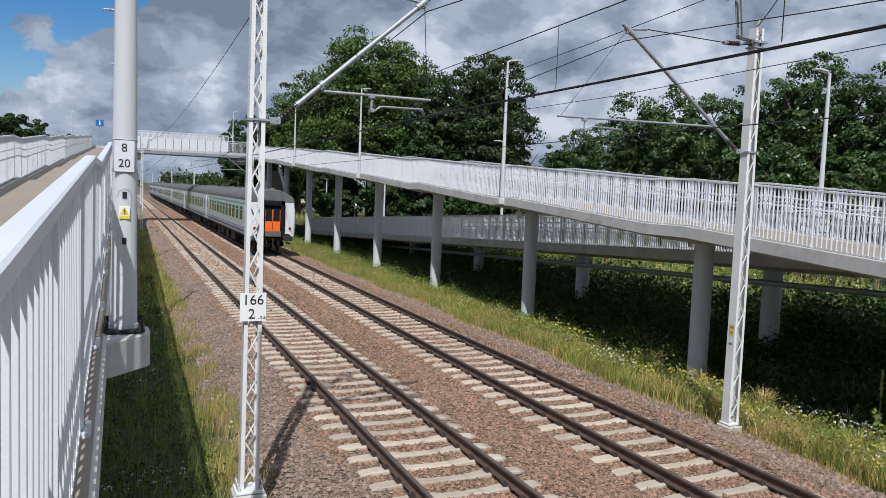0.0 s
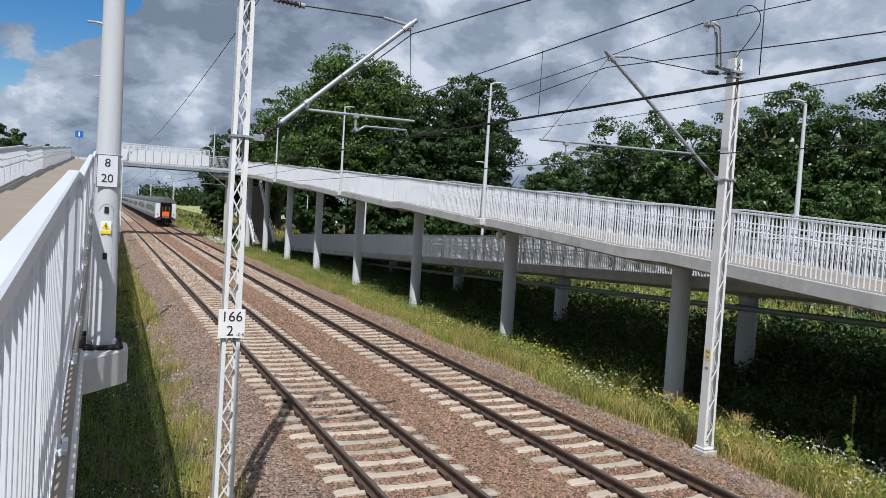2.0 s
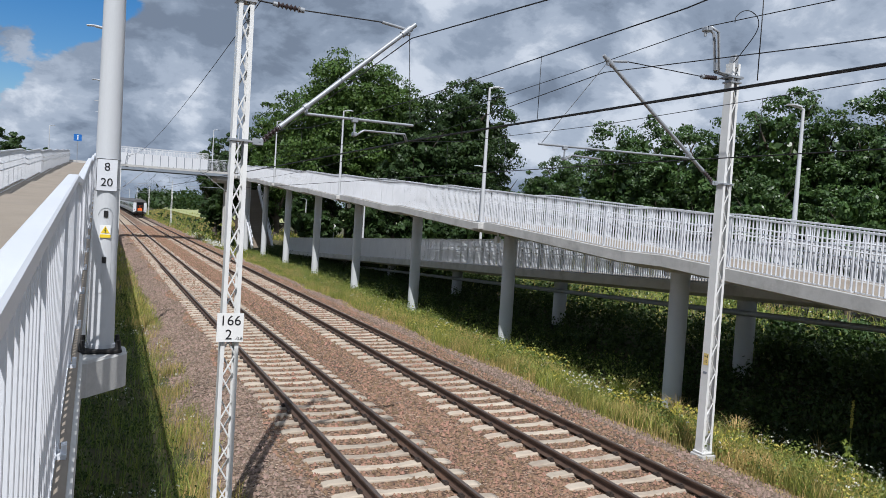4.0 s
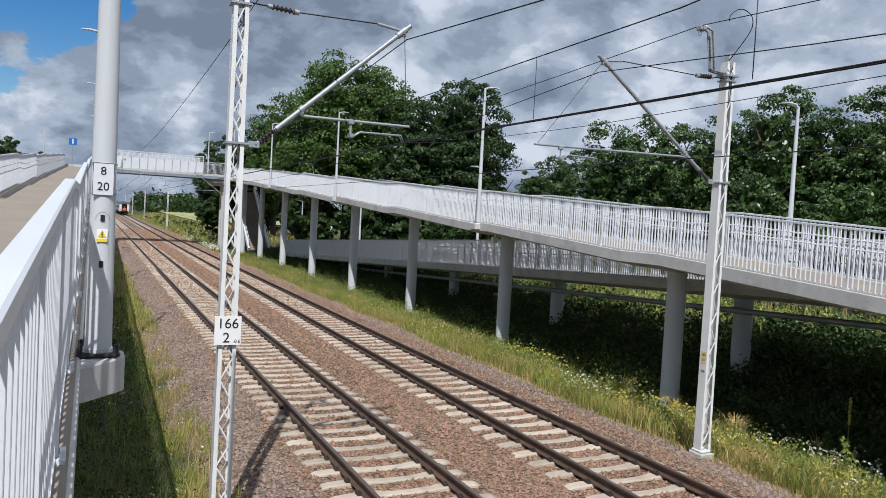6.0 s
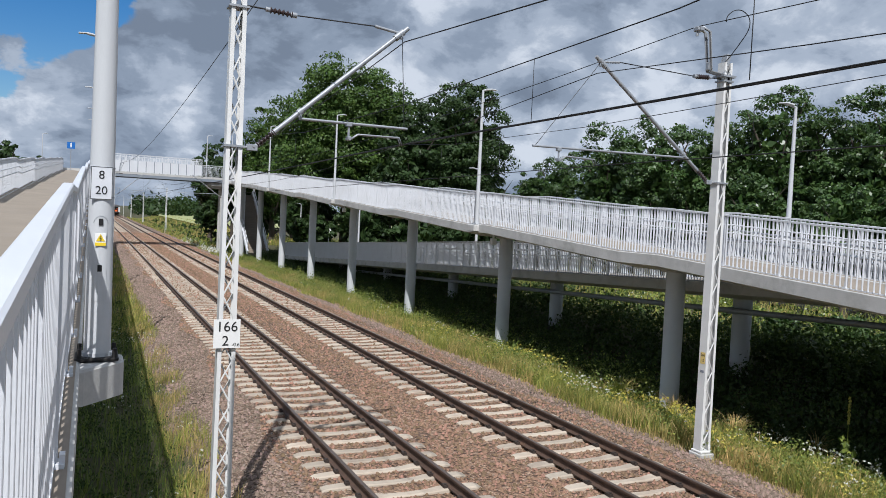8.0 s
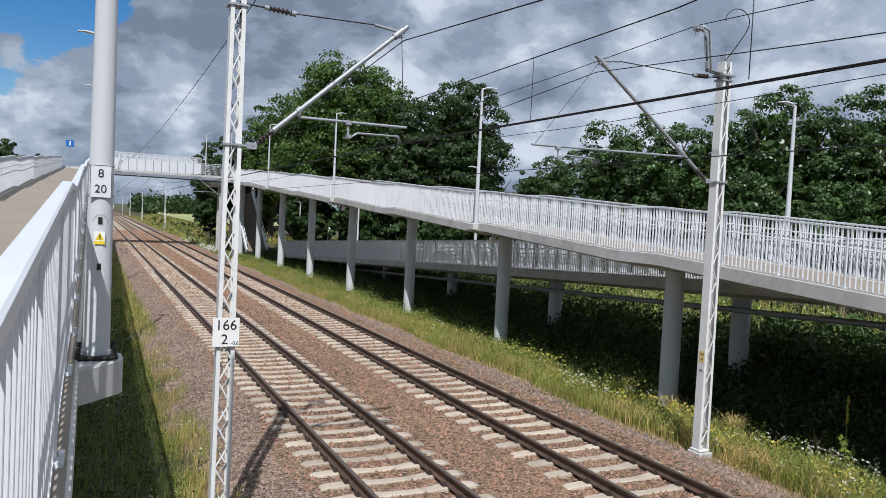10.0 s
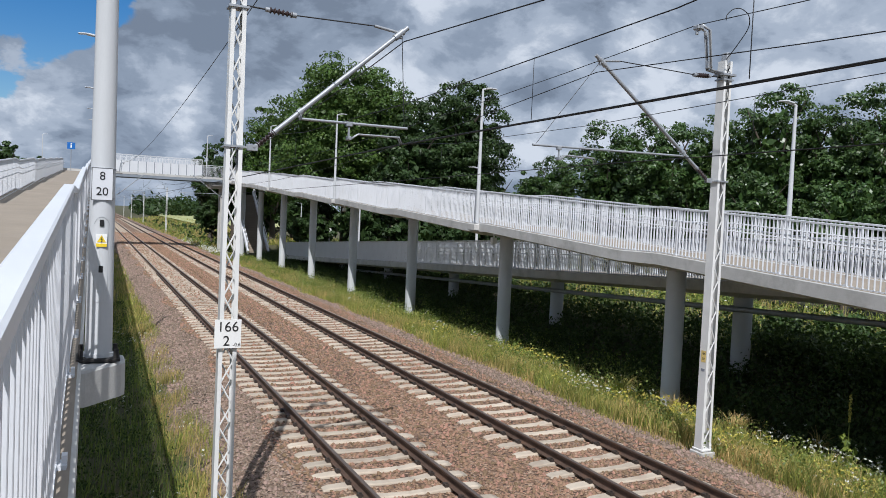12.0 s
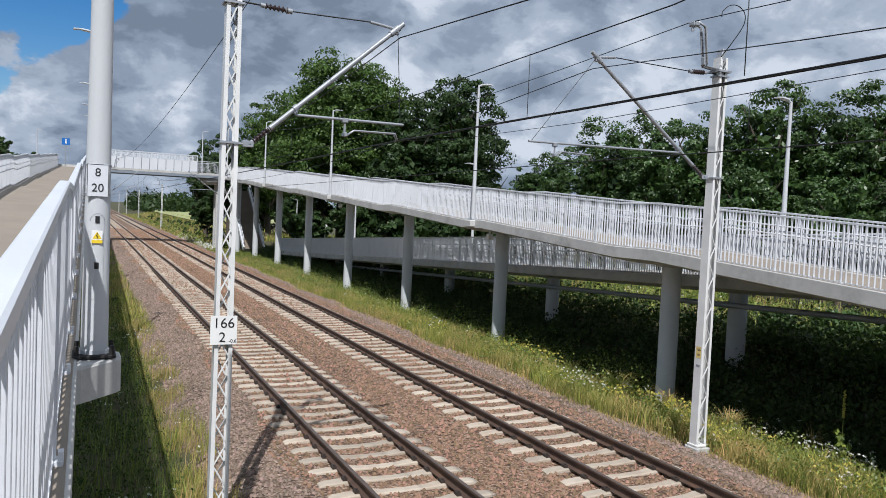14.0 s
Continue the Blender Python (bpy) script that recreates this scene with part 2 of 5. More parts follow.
def ballast_material():
    """Crushed reddish-brown stone: each cell a stone of its own colour and height."""
    ma = bpy.data.materials.new("ballast_stone")
    ma.use_nodes = True
    n, l = ma.node_tree.nodes, ma.node_tree.links
    bs = n["Principled BSDF"]
    bs.inputs["Roughness"].default_value = 0.85
    geo = n.new("ShaderNodeNewGeometry")
    vo = n.new("ShaderNodeTexVoronoi")
    vo.inputs["Scale"].default_value = 19.0
    l.new(geo.outputs["Position"], vo.inputs["Vector"])
    ramp = n.new("ShaderNodeValToRGB")
    el = ramp.color_ramp.elements
    el[0].position, el[0].color = 0.0, (0.070, 0.046, 0.036, 1)
    el[1].position, el[1].color = 1.0, (0.42, 0.33, 0.27, 1)
    for pos, c in ((0.3, (0.175, 0.117, 0.082)), (0.6, (0.275, 0.193, 0.140)), (0.82, (0.36, 0.272, 0.208))):
        e = el.new(pos)
        e.color = (*c, 1)
    sep = n.new("ShaderNodeSeparateColor")
    l.new(vo.outputs["Color"], sep.inputs[0])
    l.new(sep.outputs[0], ramp.inputs[0])
    big = n.new("ShaderNodeTexNoise")
    big.inputs["Scale"].default_value, big.inputs["Detail"].default_value = 0.8, 6
    l.new(geo.outputs["Position"], big.inputs["Vector"])
    mr = n.new("ShaderNodeMapRange")
    for i, x in enumerate((0.35, 0.65, 0.78, 1.15)):
        mr.inputs[i + 1].default_value = x
    l.new(big.outputs["Fac"], mr.inputs[0])
    # rust-brown dust of the running line between and beside the rails
    sx = n.new("ShaderNodeSeparateXYZ")
    l.new(geo.outputs["Position"], sx.inputs[0])
    wv = n.new("ShaderNodeMath")
    wv.operation = "ABSOLUTE"
    sb = n.new("ShaderNodeMath")
    sb.operation = "SUBTRACT"
    sb.inputs[1].default_value = 6.9
    l.new(sx.outputs[0], sb.inputs[0])
    l.new(sb.outputs[0], wv.inputs[0])
    mr2 = n.new("ShaderNodeMapRange")
    for i, x in enumerate((2.2, 4.6, 0.75, 0.0)):
        mr2.inputs[i + 1].default_value = x
    l.new(wv.outputs[0], mr2.inputs[0])
    mx = n.new("ShaderNodeMix")
    mx.data_type, mx.blend_type = "RGBA", "MULTIPLY"
    mx.inputs["B"].default_value = (1.0, 0.84, 0.70, 1)
    l.new(mr2.outputs[0], mx.inputs["Factor"])
    l.new(ramp.outputs[0], mx.inputs["A"])
    mx2 = n.new("ShaderNodeHueSaturation")
    l.new(mr.outputs[0], mx2.inputs["Value"])
    l.new(mx.outputs["Result"], mx2.inputs["Color"])
    l.new(mx2.outputs[0], bs.inputs["Base Color"])
    inv = n.new("ShaderNodeMath")
    inv.operation = "SUBTRACT"
    inv.inputs[0].default_value = 1.0
    l.new(vo.outputs["Distance"], inv.inputs[1])
    ad = n.new("ShaderNodeMath")
    ad.operation = "MULTIPLY_ADD"
    ad.inputs[1].default_value = 0.8
    l.new(sep.outputs[1], ad.inputs[0])
    l.new(inv.outputs[0], ad.inputs[2])
    bp = n.new("ShaderNodeBump")
    bp.inputs["Strength"].default_value, bp.inputs["Distance"].default_value = 1.0, 0.055
    l.new(ad.outputs[0], bp.inputs["Height"])
    l.new(bp.outputs[0], bs.inputs["Normal"])
    return ma


def glass_material(name, color, rough=0.04):
    ma = bpy.data.materials.new(name)
    ma.use_nodes = True
    bs = ma.node_tree.nodes["Principled BSDF"]
    bs.inputs["Base Color"].default_value = (*color, 1)
    bs.inputs["Roughness"].default_value = rough
    bs.inputs["Specular IOR Level"].default_value = 0.12
    return ma


M_WHITE = mat("white_powder_paint", (0.655, 0.67, 0.705), 0.42, vary=0.04, scale=1.2, bump=0.02, stain=(0.55, 0.55, 0.54), stain_at=(0.58, 0.85))
M_MAST = mat("white_mast_paint", (0.72, 0.72, 0.71), 0.5, vary=0.06, scale=3.0, bump=0.05, stain=(0.50, 0.46, 0.40), stain_at=(0.62, 0.85))
M_POLE = mat("white_pole_paint", (0.54, 0.555, 0.575), 0.42, vary=0.04, scale=2.0, bump=0.01, stain=(0.55, 0.55, 0.53), stain_at=(0.6, 0.85), stretch=(4, 4, 0.5))
M_CONC = mat("cast_concrete", (0.50, 0.495, 0.48), 0.85, vary=0.10, scale=1.6, bump=0.15, bscale=45, stain=(0.27, 0.265, 0.25), stain_at=(0.52, 0.75))
M_CONC2 = mat("column_concrete", (0.56, 0.575, 0.58), 0.75, vary=0.06, scale=1.0, bump=0.06, bscale=40, stain=(0.42, 0.43, 0.42), stain_at=(0.56, 0.8))
M_DECK = mat("sand_resin_deck", (0.27, 0.228, 0.182), 0.9, vary=0.10, scale=0.9, bump=0.2, bscale=160, stain=(0.24, 0.205, 0.17), stain_at=(0.5, 0.75))
M_SLEEPER = mat("sleeper_concrete", (0.44, 0.375, 0.30), 0.88, vary=0.12, scale=3.0, bump=0.2, bscale=70, stain=(0.30, 0.215, 0.16), stain_at=(0.48, 0.78), rand=0.16)
M_RAIL = mat("rusty_rail_steel", (0.10, 0.062, 0.045), 0.7, metal=0.2, vary=0.2, scale=5, bump=0.12, stain=(0.16, 0.085, 0.05))
M_RAILTOP = mat("worn_rail_head", (0.20, 0.155, 0.13), 0.42, metal=0.7, vary=0.12, scale=4, bump=0.03)
M_CLIP = mat("dark_fastening_steel", (0.055, 0.042, 0.036), 0.7, metal=0.3, vary=0.2)
M_GALV = mat("galvanised_steel", (0.34, 0.36, 0.39), 0.5, metal=0.35, vary=0.12, scale=8, bump=0.03)
M_WIRE = mat("dark_copper_wire", (0.014, 0.015, 0.018), 0.6, metal=0.0, vary=0.1, bump=0)
M_INSUL = mat("brown_porcelain", (0.040, 0.026, 0.026), 0.3, vary=0.1, bump=0, spec=0.6)
M_BLACK = mat("black_print", (0.012, 0.012, 0.013), 0.5, vary=0.05, bump=0)
M_SIGN = mat("white_sign_enamel", (0.80, 0.80, 0.79), 0.35, vary=0.03, bump=0.01, stain=(0.66, 0.65, 0.62), stain_at=(0.6, 0.9))
M_YELLOW = mat("yellow_sign_film", (0.80, 0.58, 0.03), 0.4, vary=0.05, bump=0)
M_BLUE = mat("blue_sign_film", (0.02, 0.14, 0.46), 0.35, vary=0.04, bump=0)
M_GIRDER = mat("grey_blue_girder_paint", (0.22, 0.25, 0.29), 0.5, vary=0.08, scale=1.5, bump=0.03)
M_MESH = mat("pale_mesh_infill", (0.62, 0.64, 0.67), 0.5, vary=0.06, bump=0.05)
M_BALLAST = ballast_material()
M_STONE = mat("loose_ballast_stone", (0.265, 0.172, 0.112), 0.9, vary=0.2, scale=9, bump=0.3, bscale=70, island=0.75, spec=0.2)
M_STONE2 = mat("grey_shoulder_stone", (0.245, 0.184, 0.144), 0.9, vary=0.2, scale=9, bump=0.3, bscale=70, island=0.70, spec=0.2)
M_SOIL = mat("meadow_soil", (0.062, 0.062, 0.026), 0.95, vary=0.3, scale=1.3, bump=0.6, bscale=25, stain=(0.10, 0.085, 0.038), stain_at=(0.48, 0.7))
M_GRASS = mat("green_meadow_grass", (0.27, 0.305, 0.062), 0.6, vary=0.35, scale=0.7, bump=0, island=1.2, stain=(0.52, 0.41, 0.15), stain_at=(0.50, 0.62), trans=0.30)
M_DRY = mat("dry_seeding_grass", (0.50, 0.39, 0.15), 0.7, vary=0.25, scale=0.8, bump=0, island=0.9, trans=0.3)
# shade put into the colour: darkened leaf for undergrowth under and beside the ramps
M_SHADE_WEED = mat("shade_dark_weed_leaf", (0.042, 0.074, 0.022), 0.55, vary=0.35, scale=0.9, bump=0, island=1.1, trans=0.12, spec=0.2)
# sun put into the colour: lighter twin of the leaf above, for sunny herbs
M_HERB = mat("sun_and_shade_herb_leaf", (0.175, 0.235, 0.048), 0.5, vary=0.35, scale=0.9, bump=0, island=1.0, trans=0.25)
M_FLOWER = mat("yellow_petal", (0.58, 0.50, 0.10), 0.6, vary=0.1, bump=0, trans=0.2)
M_FLOWERW = mat("white_petal", (0.75, 0.75, 0.68), 0.6, vary=0.1, bump=0, trans=0.2)
M_LEAF = mat("lime_tree_leaf", (0.056, 0.105, 0.022), 0.46, vary=0.35, scale=0.35, bump=0, island=0.55, trans=0.10, spec=0.22)
M_LEAF2 = mat("dark_oak_leaf", (0.030, 0.058, 0.018), 0.46, vary=0.3, scale=0.4, bump=0, island=0.6, trans=0.08, spec=0.22, stain=(0.11, 0.075, 0.03), stain_at=(0.66, 0.8))
M_LEAF3 = mat("maple_leaf_green", (0.046, 0.092, 0.024), 0.40, vary=0.32, scale=0.4, bump=0, island=0.6, trans=0.12, spec=0.42)
M_BARK = mat("tree_bark", (0.085, 0.068, 0.052), 0.9, vary=0.25, scale=4, bump=0.6, bscale=30, stretch=(2, 2, 0.4))
M_CROP = mat("pale_crop", (0.34, 0.36, 0.16), 0.9, vary=0.15, scale=0.05, bump=0.2, bscale=4)
M_COACH = mat("light_grey_coach_paint", (0.50, 0.525, 0.56), 0.35, vary=0.05, scale=1.0, bump=0.01, stain=(0.40, 0.41, 0.42), stain_at=(0.55, 0.8), spec=0.6)
M_COACHW = mat("white_coach_paint", (0.66, 0.69, 0.72), 0.35, vary=0.04, bump=0.01)
M_MINT = mat("mint_green_trim_paint", (0.16, 0.42, 0.30), 0.4, vary=0.05, bump=0)
M_PALEMINT = mat("pale_mint_band_paint", (0.40, 0.55, 0.49), 0.4, vary=0.06, scale=1.0, bump=0.01)
M_NAVY = mat("navy_stripe_paint", (0.02, 0.04, 0.16), 0.4, vary=0.05, bump=0)
M_ROOF = mat("sooty_grey_roof_paint", (0.115, 0.115, 0.118), 0.75, vary=0.2, scale=1.2, bump=0.1, stain=(0.07, 0.065, 0.06))
M_ORANGE = mat("orange_door_paint", (0.85, 0.14, 0.015), 0.45, vary=0.08, bump=0.02)
M_UNDER = mat("black_underframe_grime", (0.022, 0.020, 0.019), 0.8, vary=0.3, bump=0.2)
M_RUBBER = mat("black_gangway_rubber", (0.010, 0.010, 0.011), 0.85, vary=0.1, bump=0.05, spec=0.15)
M_DUST = mat("brown_dusty_steel", (0.13, 0.105, 0.085), 0.8, vary=0.25, scale=4, bump=0.1)
M_GLASS = glass_material("tinted_coach_glass", (0.012, 0.018, 0.02), 0.12)
M_BITUMEN = mat("bitumen_coating", (0.02, 0.02, 0.02), 0.7, vary=0.2, bump=0.1)
M_AMBER = mat("faded_yellow_tag", (0.74, 0.56, 0.20), 0.5, vary=0.1, bump=0)
M_RED = mat("red_lamp_lens", (0.30, 0.01, 0.01), 0.2, vary=0.05, bump=0)

# ---- plan ----
GAUGE = 1.507
T1, T2 = 4.81, 8.78                     # track centre lines
# the long ramps: a flat landing at every station, slopes between
STATION, PITCH, RISE = 16.0, 9.75, 0.54       # ramp under the camera
U_STATION, U_PITCH, U_RISE = 16.40, 9.60, 0.530  # ramp across the tracks


def stepped(y, station, pitch, rise, base):
    k = (y - station) / pitch
    i = math.floor(k + 0.5)
    d = (k - i) * pitch
    flat = 0.85
    step = 0.0 if abs(d) <= flat else math.copysign((abs(d) - flat) / (pitch / 2 - flat) * rise / 2, d)
    return base + rise * i + step


def ramp_z(y):
    """Deck height of the ramp under the camera."""
    return stepped(y, STATION, PITCH, RISE, 3.60)


def up_z(y):
    """Deck height of the upper ramp across the tracks."""
    return stepped(y, U_STATION, U_PITCH, U_RISE, 3.60)


def ramp_ys(y0, y1, station, pitch):
    ys = {y0, y1}
    for i in range(-4, 9):
        for e in (-0.85, 0.85):
            y = station + pitch * i + e
            if y0 < y < y1:
                ys.add(y)
    return sorted(ys)


def low_z(y):
    """Deck height of the lower return ramp, falling away from its turn."""
    return max(-0.35, 2.70 - (y - 18.5) * 0.0487)


def ground_z(x, y):
    pts = ((-400, 0.2), (-30, 0.0), (-6, -0.75), (1.5, -0.66), (1.9, -0.60), (3.0, -0.42), (10.25, -0.42), (11.85, -0.47), (13.3, -0.70), (15.0, -0.93), (17.5, -0.35), (19.5, 0.15), (26, 0.5), (60, 0.2), (900, 0.2))
    for (a, za), (b, zb) in zip(pts, pts[1:]):
        if x <= b:
            z = za + (zb - za) * max(0.0, (x - a)) / (b - a)
            break
    else:
        z = 0.2
    if not 2.4 < x < 10.9:
        z += 0.10 * noise.noise((x * 0.35, y * 0.35, 0.0)) + 0.04 * noise.noise((x * 1.3, y * 1.3, 4.0))
    return z


def make_ground():
    xs = [-900, -300, -100, -40, -20, -10, -6, -4, -3] + list(np.arange(-2, 2.4, 0.35)) + [2.4, 2.7, 3.0, 10.25, 10.6, 10.9] + list(np.arange(11.2, 26, 0.5)) + [28, 31, 35, 40, 50, 70, 110, 200, 400, 900]
    ys = [-300, -80, -30, -10, -4] + list(np.arange(0, 40, 0.7)) + list(np.arange(40, 110, 2.0)) + [115, 125, 140, 160, 190, 230, 280, 350, 450, 600, 900, 1500, 3000]
    v = [(x, y, ground_z(x, y)) for y in ys for x in xs]
    w = len(xs)
    f = [(j * w + i, j * w + i + 1, (j + 1) * w + i + 1, (j + 1) * w + i) for j in range(len(ys) - 1) for i in range(w - 1)]
    g = mesh_np("ground", v, f, M_SOIL, smooth=True)
    return tagged(g, "uneven meadow soil with dry and green patches", "ground", kind="structure")


def make_ballast():
    """Bed of crushed stone with sloping shoulders, and loose stones on it."""
    bm = bmesh.new()
    ys = list(np.arange(-6, 60, 0.5)) + [62, 66, 72, 80, 95, 120, 160, 220, 320, 500, 900]
    prof = [(1.62, -0.68), (1.95, -0.545), (2.70, -0.27), (3.15, -0.232), (6.1, -0.238), (6.8, -0.240), (7.5, -0.238), (10.15, -0.232), (10.60, -0.26), (11.15, -0.345), (11.80, -0.43), (12.05, -0.66)]
    fine = []
    for (a, za), (b, zb) in zip(prof, prof[1:]):
        k = max(1, int((b - a) / 0.35))
        fine += [(a + (b - a) * i / k, za + (zb - za) * i / k) for i in range(k)]
    fine.append(prof[-1])
    rows = []
    for y in ys:
        rows.append([bm.verts.new((x + (0.16 * noise.noise((x, y * 0.6, 2.0)) if i in (0, 1, 2, len(fine) - 3, len(fine) - 2, len(fine) - 1) else 0), y, z + 0.016 * noise.noise((x * 2.1, y * 2.1, 7.0)))) for i, (x, z) in enumerate(fine)])
    for a, b in zip(rows, rows[1:]):
        for i in range(len(fine) - 1):
            bm.faces.new((a[i], a[i + 1], b[i + 1], b[i])).smooth = True
    bed = part("ballast_bed", bm, M_BALLAST)
    tagged(bed, "bed of reddish-brown crushed stone ballast under both tracks", "ballast", kind="structure")
    rng = np.random.default_rng(3)
    n = 68000
    u = rng.random(n)
    y = 6.5 + 125 * u ** 2.5
    x = 1.72 + 10.2 * rng.random(n)
    zx = np.interp(x, [p[0] for p in prof], [p[1] for p in prof])
    keep = np.ones(n, bool)
    for t in (T1, T2):
        for s in (-1, 1):
            keep &= np.abs(x - (t + s * GAUGE / 2)) > 0.10
        ph = np.abs(((y - SLEEPER_Y) / 0.6) - np.round((y - SLEEPER_Y) / 0.6)) * 0.6
        keep &= ~((np.abs(x - t) < 1.32) & (ph < 0.105))
    x, y, zx = x[keep], y[keep], zx[keep]
    n = len(x)
    base = np.array([(1, 0, 0.1), (-1, 0.1, 0), (0.1, 1, 0), (0, -1, 0.1), (0.1, 0.1, 1.15), (-0.35, 0.6, 0.75), (0.45, -0.5, 0.85)])
    tri = np.array([(0, 2, 5), (0, 5, 4), (0, 4, 6), (0, 6, 3), (3, 6, 1), (6, 4, 1), (4, 5, 1), (5, 2, 1)])
    size = (0.018 + 0.024 * rng.random(n) ** 2) * (1 + y / 60)
    ang = rng.random(n) * 6.283
    v = base[None] * (0.75 + 0.5 * rng.random((n, 7, 3))) * size[:, None, None]
    c, s = np.cos(ang)[:, None], np.sin(ang)[:, None]
    vx, vy = v[..., 0] * c - v[..., 1] * s, v[..., 0] * s + v[..., 1] * c
    v = np.stack([vx + x[:, None], vy + y[:, None], v[..., 2] + zx[:, None] + 0.004], -1)
    grey = (x < 3.35 + 0.25 * np.sin(y * 0.8)) | (x > 10.75 + 0.2 * np.sin(y * 0.6))
    for pick, material, label in ((~grey, M_STONE, "loose angular reddish stones between the rails"), (grey, M_STONE2, "loose angular grey stones on the ballast shoulder")):
        k = int(pick.sum())
        f = tri[None] + 7 * np.arange(k)[:, None, None]
        st = mesh_np("loose_stones", v[pick].reshape(-1, 3), f.reshape(-1, 3), material)
        tagged(st, label, "stones", kind="stuff")


SLEEPER_Y = 11.12


def sleeper_mesh():
    """Prestressed concrete sleeper: raised rail seats and a dished middle."""
    bm = bmesh.new()
    xs = [-1.30, -1.22, -0.98, -0.55, -0.38, 0.0, 0.38, 0.55, 0.98, 1.22, 1.30]
    top = [-0.215, -0.19, -0.178, -0.178, -0.198, -0.206, -0.198, -0.178, -0.178, -0.19, -0.215]
    hw = [0.095, 0.108, 0.115, 0.11, 0.092, 0.085, 0.092, 0.11, 0.115, 0.108, 0.095]
    rows = []
    for x, t, w in zip(xs, top, hw):
        rows.append([bm.verts.new((x, -w - 0.015, -0.34)), bm.verts.new((x, -w, t - 0.02)), bm.verts.new((x, -w + 0.02, t)), bm.verts.new((x, w - 0.02, t)), bm.verts.new((x, w, t - 0.02)), bm.verts.new((x, w + 0.015, -0.34))])
    for a, b in zip(rows, rows[1:]):
        for i in range(5):
            bm.faces.new((a[i], b[i], b[i + 1], a[i + 1]))
    bm.faces.new(rows[0])
    bm.faces.new(rows[-1][::-1])
    bmesh.ops.recalc_face_normals(bm, faces=bm.faces)
    me = bpy.data.meshes.new("sleeper")
    bm.to_mesh(me)
    bm.free()
    me.materials.append(M_SLEEPER)
    return me


def make_track(tx, label):
    track = thing("railway_track", label, "railway track", (tx, 0, 0), group="running lines", kind="structure")
    for s in (-1, 1):
        bm = bmesh.new()
        prof = [(-0.075, -0.172), (0.075, -0.172), (0.075, -0.16), (0.012, -0.135), (0.010, -0.05), (0.035, -0.038), (0.036, -0.008), (-0.036, -0.008), (-0.035, -0.038), (-0.010, -0.05), (-0.012, -0.135), (-0.075, -0.16)]
        path = [(s * GAUGE / 2, y, 0) for y in (-8, 20, 60, 120, 300, 700)]
        sweep(bm, prof, path)
        rail = part("rail", bm, M_RAIL, track)
        bm = bmesh.new()
        sweep(bm, [(-0.033, -0.012), (0.033, -0.012), (0.030, -0.001), (0.018, 0.002), (-0.018, 0.002), (-0.030, -0.001)], path)
        part("running_surface", bm, M_RAILTOP, rail, "worn brown-grey head of the rail")
    me = SLEEPER_ME
    for i in range(150):
        shared("sleeper", me, track, 0, SLEEPER_Y + 0.6 * (i - 9), 0.003 * math.sin(i * 5.1), 0.006 * math.sin(i * 2.3))
    bmq = bmesh.new()
    for i in range(141, 430):
        y = SLEEPER_Y + 0.6 * i
        box(bmq, (0, y, -0.25), (2.5, 0.14, 0.11))
    far = part("far_sleepers", bmq, M_SLEEPER, track)
    tagged(far, kind="stuff")
    bm = bmesh.new()
    for i in range(-9, 70):
        y = SLEEPER_Y + 0.6 * i
        for s in (-1, 1):
            for o in (-1, 1):
                x = s * GAUGE / 2 + o * 0.105
                box(bm, (x, y, -0.150), (0.07, 0.13, 0.05))
                tube(bm, (x, y - 0.03, -0.13), (x, y - 0.03, -0.10), 0.022, n=6)
    cl = part("rail_clips", bm, M_CLIP, track, "dark steel spring clips holding the rails")
    tagged(cl, kind="stuff")
    return track


# ---- ramps, railings and bridge ----


def bar_mesh(h, depth):
    """Upright flat bar, set edge-on to the walkway."""
    bm = bmesh.new()
    box(bm, (0, 0, h / 2), (depth, 0.014, h), bevel=0.002)
    me = bpy.data.meshes.new("bar")
    bm.to_mesh(me)
    bm.free()
    me.materials.append(M_WHITE)
    return me


